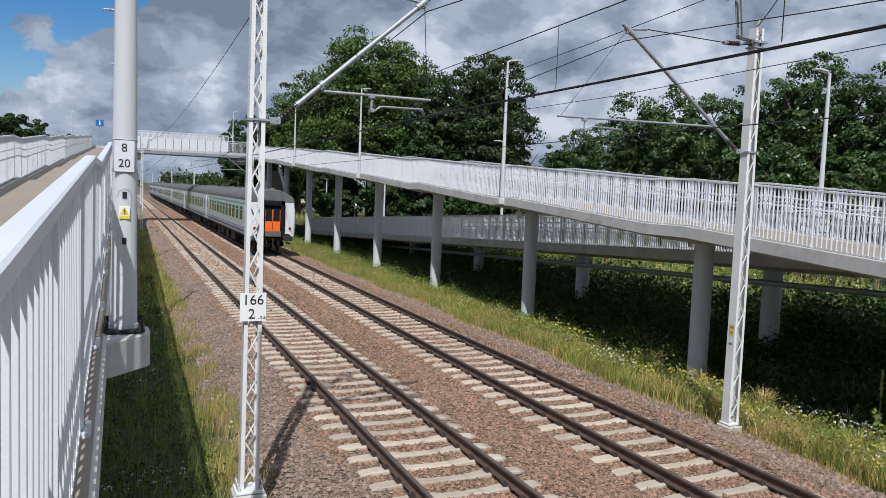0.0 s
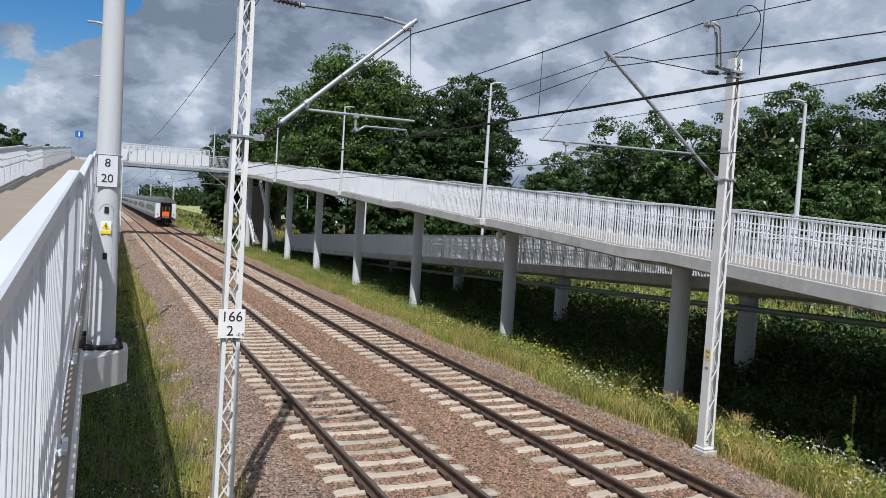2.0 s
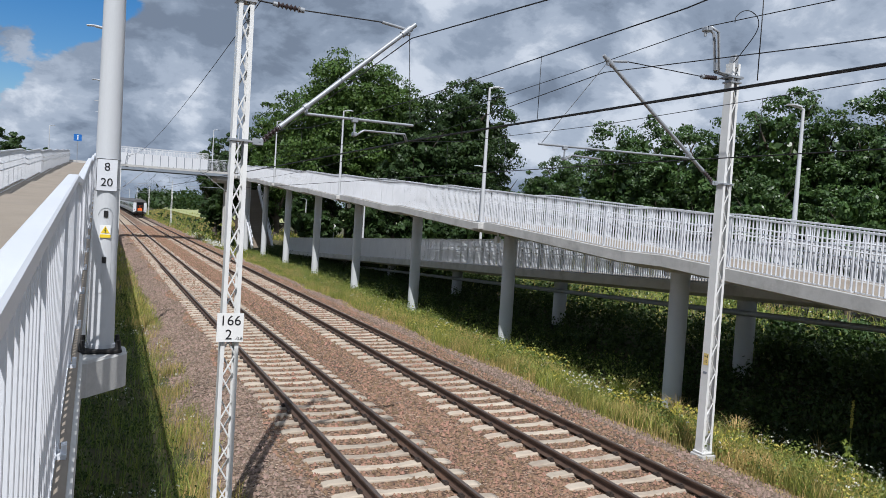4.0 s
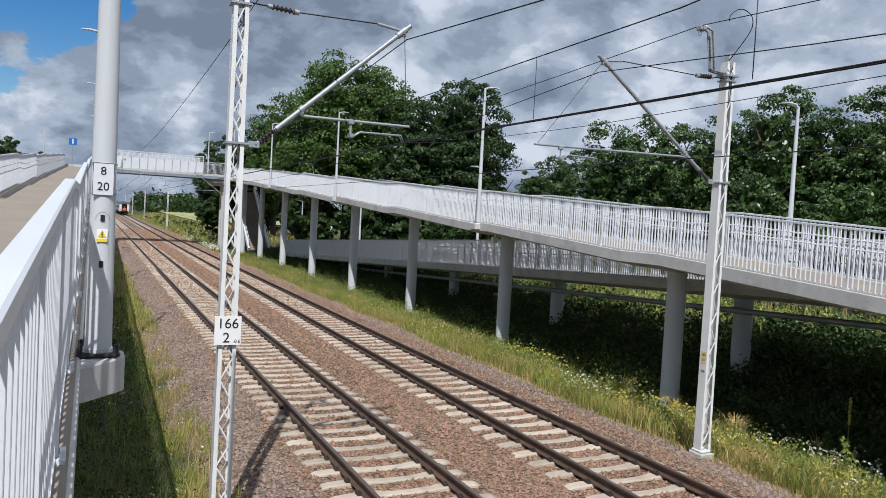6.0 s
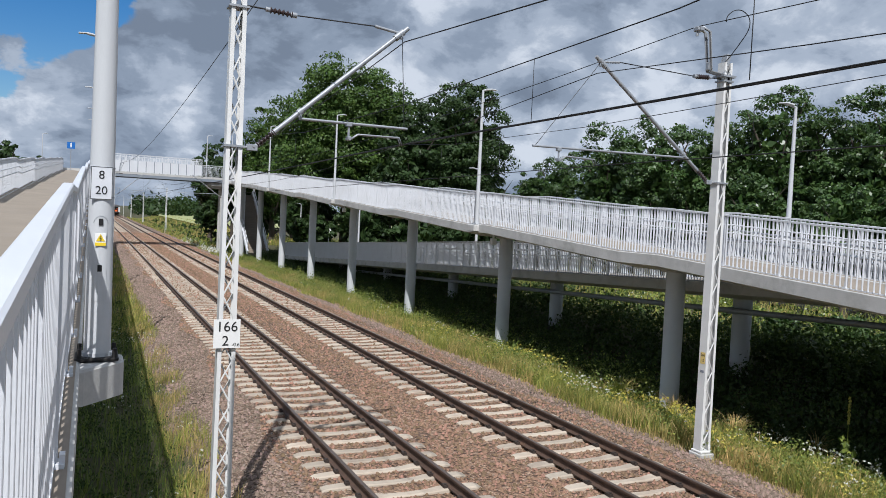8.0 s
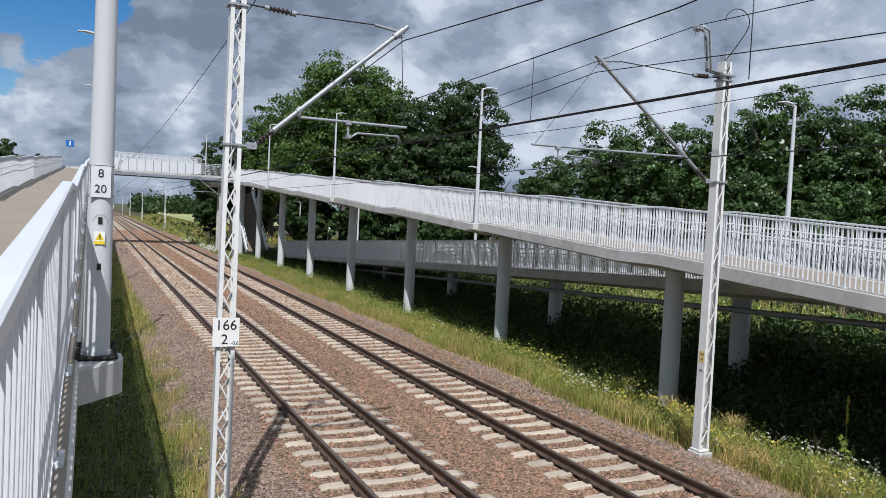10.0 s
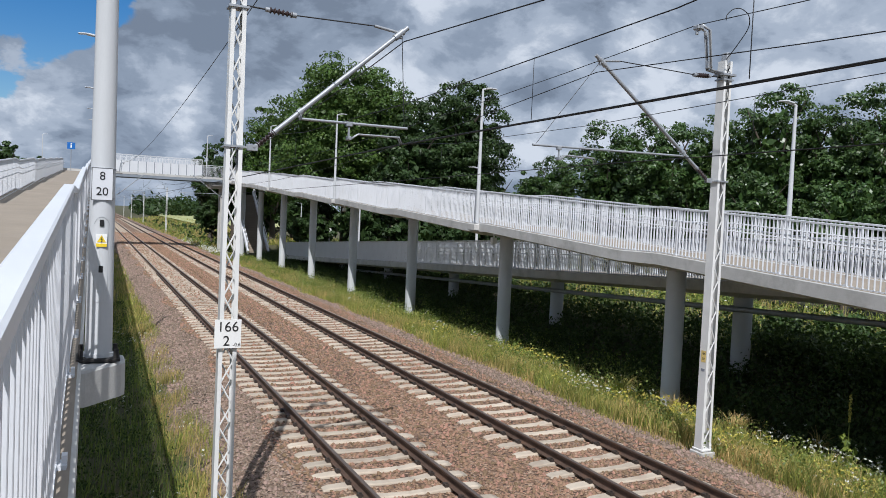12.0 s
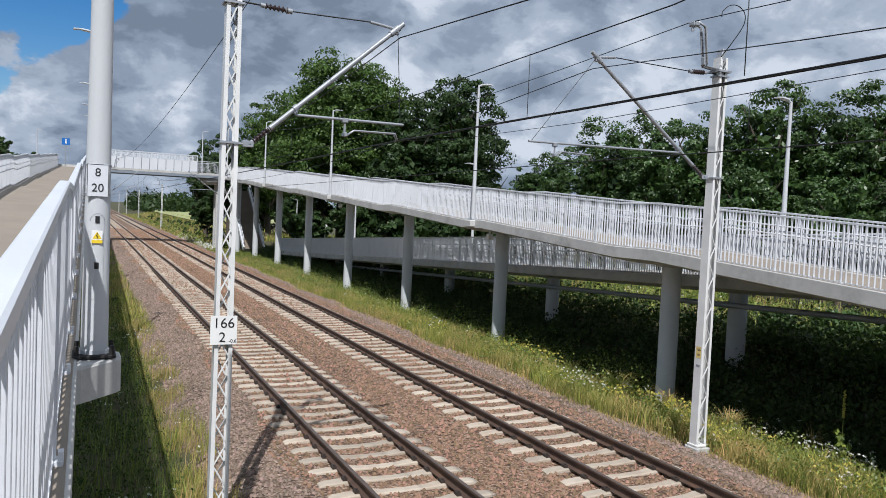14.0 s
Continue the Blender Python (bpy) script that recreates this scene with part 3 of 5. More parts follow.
def railing(label, x, zf, knots, inner, near_bars=0, first_bar=0.0, cap_w=0.06, height=1.28, bar=None):
    """White railing along y: a capped top rail, bottom rail, posts on brackets, edge-on bars and two handrails on the inner side."""
    rail = thing("ramp_railing", label, "railing", (x, knots[0], zf(knots[0])), group="ramp railings")
    ox, oy, oz = rail.location
    lo, hi = knots[0], knots[-1]
    pts = [(0.0, y - oy, zf(y) - oz) for y in knots]
    bm = bmesh.new()
    w = cap_w / 2
    sweep(bm, [(-w, height - 0.045), (w, height - 0.045), (w, height - 0.006), (w - 0.008, height), (-w + 0.008, height), (-w, height - 0.006)], pts)
    part("top_rail", bm, M_WHITE, rail, "flat white capping rail")
    bm = bmesh.new()
    sweep(bm, [(-0.013, 0.046), (0.013, 0.046), (0.013, 0.076), (-0.013, 0.076)], pts)
    part("bottom_rail", bm, M_WHITE, rail)
    for h in (0.70, 0.92):
        bm = bmesh.new()
        pipe(bm, [(inner * 0.13, p[1], p[2] + h) for p in pts], 0.022, 8)
        part("handrail", bm, M_WHITE, rail, "round white handrail tube")
    # posts and brackets
    n = max(1, int((hi - lo) / 1.6))
    bmp = bmesh.new()
    box(bmp, (0, 0, height / 2 - 0.03), (0.050, 0.022, height - 0.06))
    box(bmp, (0, 0, 0.052), (0.11, 0.10, 0.024))
    box(bmp, (inner * -0.045, 0, 0.075), (0.025, 0.06, 0.06))
    tube(bmp, (inner * 0.03, 0, 0.70), (inner * 0.13, 0, 0.68), 0.010, n=6)
    tube(bmp, (inner * 0.03, 0, 0.92), (inner * 0.13, 0, 0.90), 0.010, n=6)
    post = bpy.data.meshes.new("post")
    bmp.to_mesh(post)
    bmp.free()
    post.materials.append(M_WHITE)
    for i in range(n + 1):
        y = lo + 0.05 + (hi - lo - 0.1) * i / n
        shared("post", post, rail, 0, y - oy, zf(y) - oz)
    # bars
    step = 0.122
    ys = np.arange(lo + 0.12, hi - 0.05, step)
    order = [i for i, y in enumerate(ys) if y >= first_bar][:near_bars]
    chosen = set(order)
    for i in order:
        shared("bar", bar or BAR_ME, rail, 0, ys[i] - oy, zf(ys[i]) - oz + 0.06)
    rest = [i for i in range(len(ys)) if i not in chosen]
    if rest:
        c = np.array([(sx * 0.021, sy * 0.007, sz) for sz in (0.06, height - 0.05) for sx, sy in ((-1, -1), (1, -1), (1, 1), (-1, 1))])
        q = np.array([(0, 1, 5, 4), (1, 2, 6, 5), (2, 3, 7, 6), (3, 0, 4, 7)])
        v = np.concatenate([c + np.array([0, ys[i] - oy, zf(ys[i]) - oz]) for i in rest])
        f = np.concatenate([q + 8 * k for k in range(len(rest))])
        ob = mesh_np("railing_infill", v, f, M_WHITE, rail)
        tagged(ob, kind="stuff")
    return rail


def make_ramp(label, x0, x1, zf, knots):
    """A concrete ramp deck with an edge beam on either side and a sand-coloured walking surface."""
    ramp = thing("footbridge_ramp", label, "ramp", ((x0 + x1) / 2, knots[0], 0), group="ramps", kind="structure")
    hw = (x1 - x0) / 2
    oy = knots[0]
    pts = [(0, y - oy, zf(y)) for y in knots]
    bm = bmesh.new()
    sweep(bm, [(-hw + 0.25, -0.02), (hw - 0.25, -0.02), (hw - 0.25, -0.20), (hw - 0.75, -0.42), (-hw + 0.75, -0.42), (-hw + 0.25, -0.20)], pts)
    part("deck_slab", bm, M_CONC, ramp, "grey concrete deck slab")
    bm = bmesh.new()
    sweep(bm, [(-hw + 0.28, -0.02), (hw - 0.28, -0.02), (hw - 0.28, 0.012), (-hw + 0.28, 0.012)], pts)
    part("walking_surface", bm, M_DECK, ramp, "sand-coloured resin walking surface")
    for s in (-1, 1):
        bm = bmesh.new()
        a, b = s * hw, s * (hw - 0.28)
        sweep(bm, [(a, -0.27), (a, 0.02), (a - s * 0.02, 0.04), (b + s * 0.02, 0.04), (b, 0.02), (b, -0.27)], pts)
        part("edge_beam", bm, M_CONC, ramp, "cast concrete edge beam")
        bm = bmesh.new()
        a, b = s * (hw - 0.024), s * (hw - 0.255)
        sweep(bm, [(min(a, b), 0.036), (max(a, b), 0.036), (max(a, b), 0.045), (min(a, b), 0.045)], pts)
        part("edge_coating", bm, M_DECK, ramp, "sand-coloured resin coating on the kerb")
    return ramp


def make_column(x, y, z0, z1, r, label, group):
    col = thing("ramp_column", label, "column", (x, y, z0), group=group, kind="structure")
    bm = bmesh.new()
    tube(bm, (0, 0, -0.4), (0, 0, z1 - z0), r, n=28)
    part("shaft", bm, M_CONC2, col)
    bm = bmesh.new()
    box(bm, (0, 0, z1 - z0 - 0.03), (r * 2.4, r * 2.2, 0.06))
    part("bearing_block", bm, M_CONC, col)
    bm = bmesh.new()
    tube(bm, (0, 0, -0.3), (0, 0, 0.17), r + 0.004, n=28)
    part("foot_coating", bm, M_BITUMEN, col, "black bitumen coating at the foot")
    return col


def make_lamp(x, y, z, side, label, h=5.25, bracket=0):
    """Slim white lamp post with a short arm and a flat head."""
    lamp = thing("ramp_lamp", label, "street lamp", (x, y, z), group="ramp lamps")
    bm = bmesh.new()
    tube(bm, (0, 0, 0.02), (0, 0, h), 0.085, 0.042, n=16)
    part("post", bm, M_POLE, lamp)
    bm = bmesh.new()
    box(bm, (0, 0, 0.012), (0.30, 0.30, 0.024), bevel=0.004)
    for i in (-1, 1):
        for j in (-1, 1):
            tube(bm, (i * 0.11, j * 0.11, 0.02), (i * 0.11, j * 0.11, 0.07), 0.014, n=6)
    part("base_plate", bm, M_GALV, lamp)
    bm = bmesh.new()
    tube(bm, (0, 0, h - 0.02), (side * 0.14, 0, h + 0.02), 0.036, n=10)
    box(bm, (side * 0.24, 0, h + 0.045), (0.26, 0.17, 0.06), Matrix.Rotation(radians(-side * 7), 4, "Y"), 0.018)
    box(bm, (side * 0.47, 0, h + 0.058), (0.26, 0.15, 0.042), Matrix.Rotation(radians(side * 5), 4, "Y"), 0.014)
    part("head", bm, M_POLE, lamp, "flat pale lamp head")
    if bracket:
        bm = bmesh.new()
        box(bm, (0, 0, -0.14), (0.50, 0.55, 0.27), bevel=0.03)
        part("concrete_corbel", bm, M_CONC, lamp, "concrete corbel cast on the ramp edge")
    return lamp

# ---- build the large structure ----
SLEEPER_ME = sleeper_mesh()
BAR_ME = bar_mesh(1.185, 0.042)
SLIM_BAR_ME = bar_mesh(1.235, 0.024)
make_ground()
make_ballast()
make_track(T1, "rusty steel rails on pale concrete sleepers in ballast")
make_track(T2, "rusty steel rails on concrete sleepers beside the grass verge")

BR_Y0, BR_Y1, BR_Z = 88.0, 91.6, 7.82
UP_X0, UP_X1 = 13.55, 16.45
LO_X0, LO_X1 = 16.47, 19.45
LF_X0, LF_X1 = -2.95, -0.045

UP_KNOTS = ramp_ys(2.0, 88.0, U_STATION, U_PITCH)
LF_KNOTS = ramp_ys(-9.0, 88.0, STATION, PITCH)
LO_KNOTS = list(np.arange(2.0, 72.1, 5.0))
make_ramp("long sloping concrete ramp on round columns beside the tracks", UP_X0, UP_X1, up_z, UP_KNOTS)
make_ramp("sloping concrete ramp with sand-coloured deck and pale railings", LF_X0, LF_X1, ramp_z, LF_KNOTS)
make_ramp("lower return ramp in the shade of the upper ramp", LO_X0, LO_X1, low_z, LO_KNOTS)
railing("white slatted railing on the track side of the upper ramp", UP_X0 + 0.14, up_z, UP_KNOTS, 1, 295, 6.0)
railing("white slatted railing on the outer side of the upper ramp", UP_X1 - 0.14, up_z, UP_KNOTS, -1, 295, 6.0)
railing("white slatted railing beside the camera with wide flat capping", LF_X1 - 0.093, ramp_z, LF_KNOTS, -1, 290, 0.0, cap_w=0.066, height=1.33, bar=SLIM_BAR_ME)
railing("white slatted railing with two handrail tubes across the deck", LF_X0 + 0.14, ramp_z, LF_KNOTS, 1, 295, 10.0)
railing("grey-white railing of the lower ramp in shade", LO_X0 + 0.14, low_z, LO_KNOTS, 1, 290, 14.0)
railing("white railing on the far side of the lower ramp", LO_X1 - 0.14, low_z, LO_KNOTS, -1, 295, 14.0)


def make_turn():
    """Landing that joins the upper ramp to the return ramp."""
    turn = thing("turning_landing", "concrete landing where the ramp doubles back", "landing", (16.5, 0.5, 0), kind="structure")
    bm = bmesh.new()
    box(bm, (0, 0, up_z(2.0) - 0.2), (6.3, 3.0, 0.4), bevel=0.02)
    part("deck_slab", bm, M_CONC, turn)
    bm = bmesh.new()
    tube(bm, (0, 0, -1.0), (0, 0, up_z(2.0) - 0.4), 0.35, n=24)
    part("shaft", bm, M_CONC2, turn)


make_turn()
for i in range(-1, 8):
    y = U_STATION + U_PITCH * i - 0.12
    make_column(14.90, y, ground_z(14.90, y), up_z(y) - 0.42, 0.265, "round pale concrete column under the upper ramp", "upper ramp columns")
    if i < 5:
        yl = 16.88 + 10.12 * i
        make_column(18.15, yl, ground_z(18.15, yl), low_z(yl) - 0.42, 0.285, "short round concrete column under the lower ramp", "lower ramp columns")
    y = STATION + PITCH * i
    make_column(-1.47, y, ground_z(-1.47, y), ramp_z(y) - 0.42, 0.29, "round pale concrete column under the left ramp", "left ramp columns")
for i in (1, 3, 5, 7):
    y = U_STATION + U_PITCH * i
    make_lamp(UP_X0 + 0.04, y, up_z(y) + 0.03, 1, "slim white lamp post on a corbel of the upper ramp", 5.2, 1)
    y = STATION + PITCH * i
    make_lamp(0.10, y, ramp_z(y) + 0.03, -1, "slim white lamp post on a corbel of the near ramp", 5.2, 1)
for x, y in ((17.6, 14.95), (17.95, 34.3), (18.1, 53.5), (18.15, 71.0)):
    make_lamp(x, y, low_z(y), -1, "slim white lamp post beside the lower ramp", 5.0, 0)

make_lamp(11.6, BR_Y0 + 0.35, BR_Z, 1, "slim white lamp post at the bridge end", 4.6, 0)
make_lamp(-5.6, 104.0, -0.2, 1, "tall white lamp post beyond the near ramp", 12.6, 0)


def make_path_sign():
    s = thing("path_sign", "small white sign on a grey post before the trees", "sign", (20.7, 70.0, 0.3))
    bm = bmesh.new()
    tube(bm, (0, 0, -0.2), (0, 0, 2.6), 0.03, n=8)
    part("post", bm, M_GALV, s)
    bm = bmesh.new()
    box(bm, (0, -0.045, 2.35), (0.42, 0.02, 0.55), bevel=0.004)
    part("board", bm, M_SIGN, s)


make_path_sign()
for i in (1, 3):
    y = U_STATION + U_PITCH * i
    bm = bmesh.new()
    box(bm, (0, 0, -0.12), (0.20, 0.20, 0.24), bevel=0.02)
    tube(bm, (0, 0, 0), (0, 0, 0.2), 0.04, n=10)
    d = thing("drain_outlet", "small white drain box hanging under the ramp deck", "drain", (UP_X0 + 0.6, y - 0.4, up_z(y) - 0.48), group="drain boxes")
    part("box", bm, M_SIGN, d)


def make_drain():
    bm = bmesh.new()
    tube(bm, (0, 0, 0), (0, 48, -2.304), 0.085, n=12)
    d = thing("drain_pipe", "grey drain pipe slung along the lower ramp columns", "pipe", (17.72, 6.0, 2.47))
    part("pipe", bm, M_GALV, d)
    for i in range(5):
        bm = bmesh.new()
        y = 11.0 + 10.2 * i
        box(bm, (0.10, y, -0.048 * y), (0.26, 0.06, 0.20))
        part("pipe_clamp", bm, M_GALV, d)


make_drain()


def make_bridge():
    br = thing("footbridge", "white-panelled footbridge with grey girder over the tracks", "footbridge", (0, BR_Y0, BR_Z), kind="structure")
    x0, x1 = LF_X0 - 0.2, UP_X1 + 0.2
    L, w = x1 - x0, BR_Y1 - BR_Y0
    bm = bmesh.new()
    box(bm, ((x0 + x1) / 2, w / 2, -0.12), (L, w, 0.24))
    part("deck_slab", bm, M_CONC, br)
    for yy in (0.10, w - 0.10):
        bm = bmesh.new()
        box(bm, ((x0 + x1) / 2, yy, -0.36), (L, 0.18, 0.30))
        box(bm, ((x0 + x1) / 2, yy, -0.52), (L, 0.34, 0.035))
        part("girder", bm, M_GIRDER, br, "grey-blue steel girder")
    xa, xb = LF_X1 + 0.3, 11.1
    n = 13
    for side, yy in ((0, 0.0), (1, w)):
        for i in range(n):
            cx = xa + (xb - xa) * (i + 0.5) / n
            pw = (xb - xa) / n
            bm = bmesh.new()
            box(bm, (cx, yy, 0.62), (pw - 0.08, 0.035, 1.16), bevel=0.006)
            part("panel", bm, M_WHITE, br)
            bm = bmesh.new()
            box(bm, (cx + pw / 2, yy + (0.03 if side == 0 else -0.03), 0.62), (0.07, 0.05, 1.2))
            part("post", bm, M_GIRDER, br, "grey post behind the panel joint")
        for i in range(int(n * 1.4)):
            pw = (xb - xa) / int(n * 1.4)
            cx = xa + pw * (i + 0.5)
            bm = bmesh.new()
            for dx in (-1, 1):
                box(bm, (cx + dx * (pw / 2 - 0.03), yy, 1.52), (0.045, 0.04, 0.62))
            for dz in (1.23, 1.81):
                box(bm, (cx, yy, dz), (pw - 0.02, 0.04, 0.045))
            fr = part("mesh_frame", bm, M_WHITE, br)
            bm = bmesh.new()
            k = 9
            for j in range(1, k):
                box(bm, (cx - pw / 2 + pw * j / k, yy, 1.52), (0.012, 0.012, 0.56))
            for j in range(1, 6):
                box(bm, (cx, yy, 1.24 + 0.56 * j / 6), (pw - 0.08, 0.012, 0.012))
            part("wire_mesh", bm, M_MESH, fr)
        bm = bmesh.new()
        box(bm, ((xa + xb) / 2, yy, 1.87), (xb - xa, 0.07, 0.04))
        part("top_rail", bm, M_WHITE, br)
        # open bars towards the ramp
        bm = bmesh.new()
        for x in np.arange(xb + 0.12, UP_X0, 0.13):
            box(bm, (x, yy, 0.65), (0.013, 0.06, 1.2))
        box(bm, ((xb + UP_X0) / 2, yy, 1.27), (UP_X0 - xb, 0.09, 0.04))
        part("end_bars", bm, M_WHITE, br)
    for xx, yy in ((1.1, 1.2), (1.1, 2.6), (13.6, 1.2), (13.6, 2.6)):
        bm = bmesh.new()
        tube(bm, (xx, yy, -BR_Z - 0.9), (xx, yy, -0.5), 0.28, n=24)
        # darker concrete than the ramp columns, to put the pier's shade into colour
        part("pier", bm, M_CONC, br, "round concrete pier")
    for xx in (1.1, 13.0):
        bm = bmesh.new()
        box(bm, (xx, w / 2, -0.78), (2.2, 3.2, 0.9), bevel=0.3)
        part("crosshead", bm, M_CONC, br)


make_bridge()


def make_stairs():
    """Concrete flight from the ground up to the bridge end, with white stringers."""
    st = thing("staircase", "sand-coloured staircase with white balustrades up to the bridge", "staircase", (15.95, 80.0, 0.2), kind="structure")
    n = 35
    for i in range(n):
        bm = bmesh.new()
        box(bm, (0, 0.27 * i, -0.35 + 0.178 * (i + 1) - 0.10), (2.0, 0.275, 0.20), bevel=0.008)
        part("step", bm, M_DECK, st)
    for s in (-1, 1):
        bm = bmesh.new()
        beam(bm, (s * 1.06, -0.35, -0.30), (s * 1.06, 0.27 * n, 0.178 * n - 0.06), 0.16, 0.42)
        for h in (0.55, 1.0):
            tube(bm, (s * 1.06, -0.35, h - 0.25), (s * 1.06, 0.27 * n, 0.178 * n + h), 0.03, n=8)
        for i in range(9):
            tube(bm, (s * 1.06, 1.1 * i, 0.725 * i - 0.2), (s * 1.06, 1.1 * i, 0.725 * i + 0.98), 0.025, n=6)
        part("balustrade", bm, M_WHITE, st, "white sloping balustrade")


make_stairs()

# ---- catenary masts and wires ----


def chord(bm, s, w0, w1, d, h):
    """One channel: a web along the side of the mast with two flanges turned inwards."""
    rows = []
    for z in (0.0, h):
        x = s * (w0 + (w1 - w0) * z / h) / 2
        f, t, y = 0.056 * s, 0.009, d / 2
        sec = [(x, -y), (x, y), (x - f, y), (x - f, y - t), (x - s * t, y - t), (x - s * t, -y + t), (x - f, -y + t), (x - f, -y)]
        rows.append([bm.verts.new((u, v, z)) for u, v in sec])
    for i in range(8):
        j = (i + 1) % 8
        bm.faces.new((rows[0][i], rows[0][j], rows[1][j], rows[1][i]))
    bm.faces.new(rows[0])
    bm.faces.new(rows[1][::-1])
    bmesh.ops.recalc_face_normals(bm, faces=bm.faces)


def lacing_bars(w0, w1, d, h, step=0.31):
    """Ends of the zigzag bars on both faces."""
    for e in (-1, 1):
        for i in range(int((h - 0.3) / step)):
            z = 0.15 + i * step
            a = (w0 + (w1 - w0) * z / h) / 2 - 0.042
            b = (w0 + (w1 - w0) * (z + step) / h) / 2 - 0.042
            s = 1 if (i + (e > 0)) % 2 else -1
            y = e * (d / 2 - 0.018)
            yield (s * a, y, z), (-s * b, y, z + step)


def insulator(bm, p0, p1, r=0.045, k=5):
    p0, p1 = Vector(p0), Vector(p1)
    for i in range(k):
        a = p0.lerp(p1, (i + 0.15) / k)
        b = p0.lerp(p1, (i + 0.55) / k)
        c = p0.lerp(p1, (i + 0.85) / k)
        tube(bm, a, b, r * 0.5, r, n=10)
        tube(bm, b, c, r, r * 0.5, n=10)


def make_mast(x, y, z0, s, arm, label, split=False, h=8.1, horn=True, foot=0.31):
    """Lattice mast; s is the side on which its bracket reaches out. arm: pivot, head, tube start, tube end, steady arm ends (from the mast, above rail)."""
    ma = thing("catenary_mast", label, "catenary mast", (x, y, z0), group="catenary masts")
    dz = -z0
    for side in (-1, 1):
        bm = bmesh.new()
        chord(bm, side, 0.27, 0.20, 0.20, h)
        part("chord", bm, M_MAST, ma, "white-painted channel chord")
    bars = list(lacing_bars(0.27, 0.20, 0.20, h))
    if split:
        for a, b in bars:
            bm = bmesh.new()
            tube(bm, a, b, 0.012, n=5)
            part("lacing_bar", bm, M_MAST, ma)
    else:
        bm = bmesh.new()
        for a, b in bars:
            tube(bm, a, b, 0.012, n=5)
        tagged(part("lacing", bm, M_MAST, ma, "white zigzag lacing"), kind="stuff")
    bm = bmesh.new()
    box(bm, (0, 0, 0.03), (foot, foot - 0.02, 0.04), bevel=0.008)
    for i in (-1, 1):
        box(bm, (i * (foot / 2 - 0.03), 0, 0.10), (0.014, foot - 0.08, 0.11), bevel=0.004)
    for i in (-1, 1):
        for j in (-1, 1):
            tube(bm, (i * (foot / 2 - 0.05), j * (foot / 2 - 0.04), 0.05), (i * (foot / 2 - 0.05), j * (foot / 2 - 0.04), 0.12), 0.014, n=6)
    part("base_plate", bm, M_MAST, ma)
    bm = bmesh.new()
    box(bm, (0, 0, -0.22), (foot + 0.06, foot + 0.06, 0.44), bevel=0.02)
    part("foundation", bm, M_CONC, ma, "square concrete foundation")
    (px, pz), (hx, hz), (ax, az), (bx, bz), (cx, cz), (ex, ez) = [(s * u, v + dz) for u, v in arm]
    for zz in (pz, hz - 0.02):
        bm = bmesh.new()
        box(bm, (0, 0, zz), (0.28, 0.25, 0.03))
        if zz == pz:
            tube(bm, (s * 0.13, 0, pz), (px, 0, pz), 0.016, n=6)
        part("clamp_ring", bm, M_GALV, ma)
    pv, hd = Vector((px, 0, pz)), Vector((hx, 0, hz))
    u = (hd - pv).normalized()
    bm = bmesh.new()
    tube(bm, pv + u * 0.40, hd + u * 0.12, 0.036, n=12)
    tube(bm, hd - u * 0.16, hd + u * 0.02, 0.05, n=12)
    tube(bm, (ax, 0, az), (bx, 0, bz), 0.021, n=10)
    g = pv + u * ((ax - px) / u.x)
    tube(bm, g, (ax, 0, az), 0.018, n=6)
    tube(bm, (cx, 0, bz), (cx, 0, cz - 0.02), 0.018, n=6)
    part("bracket_arm", bm, M_GALV, ma, "galvanised sloping bracket tube with registration arm")
    bm = bmesh.new()
    sg = 1 if ex > cx else -1
    for e in (-0.035, 0.035):
        pipe(bm, [(cx + sg * 0.02, e, cz - 0.04), (cx + sg * 0.14, e, cz + 0.05), (ex - sg * 0.05, e, ez + 0.03), (ex, e, ez - 0.08)], 0.0125, 8)
    part("steady_arm", bm, M_GALV, ma, "pale bent steady arm pair")
    for a, b in ((pv + u * 0.05, pv + u * 0.40), (Vector((s * 0.42, 0, hz + 0.02)), Vector((s * 0.78, 0, hz)))):
        bm = bmesh.new()
        insulator(bm, a, b, 0.05, 6)
        tube(bm, a, b, 0.022, n=8)
        part("insulator", bm, M_INSUL, ma, "dark ribbed porcelain insulator")
        for q, w in ((a, 0.034), (b, 0.040)):
            bm = bmesh.new()
            e = (b - a).normalized() * 0.045
            tube(bm, q - e, q + e, w, n=12)
            part("insulator_cap", bm, M_GALV, ma, "pale steel insulator cap")
    # fork at the pivot, clamps on the sloping tube
    bm = bmesh.new()
    for e in (-0.032, 0.032):
        box(bm, (px - s * 0.02, e, pz + 0.005), (0.15, 0.012, 0.09), bevel=0.004)
    tube(bm, (px, -0.05, pz + 0.02), (px, 0.05, pz + 0.02), 0.016, n=8)
    part("pivot_fork", bm, M_GALV, ma, "steel pivot fork")
    for q in (hd - u * 0.02, g):
        bm = bmesh.new()
        tube(bm, q - u * 0.035, q + u * 0.035, 0.052, n=12)
        box(bm, q + Vector((0, 0, -0.055)), (0.05, 0.06, 0.07), bevel=0.008)
        tube(bm, q + Vector((0, -0.06, -0.05)), q + Vector((0, 0.06, -0.05)), 0.012, n=6)
        part("tube_clamp", bm, M_GALV, ma, "bolted steel tube clamp")
    for at, size in ((bz - 0.02, (0.09, 0.075, 0.07)), (cz - 0.02, (0.06, 0.11, 0.06))):
        bm = bmesh.new()
        box(bm, (cx, 0, at), size, bevel=0.008)
        part("steady_arm_clamp", bm, M_GALV, ma)
    bm = bmesh.new()
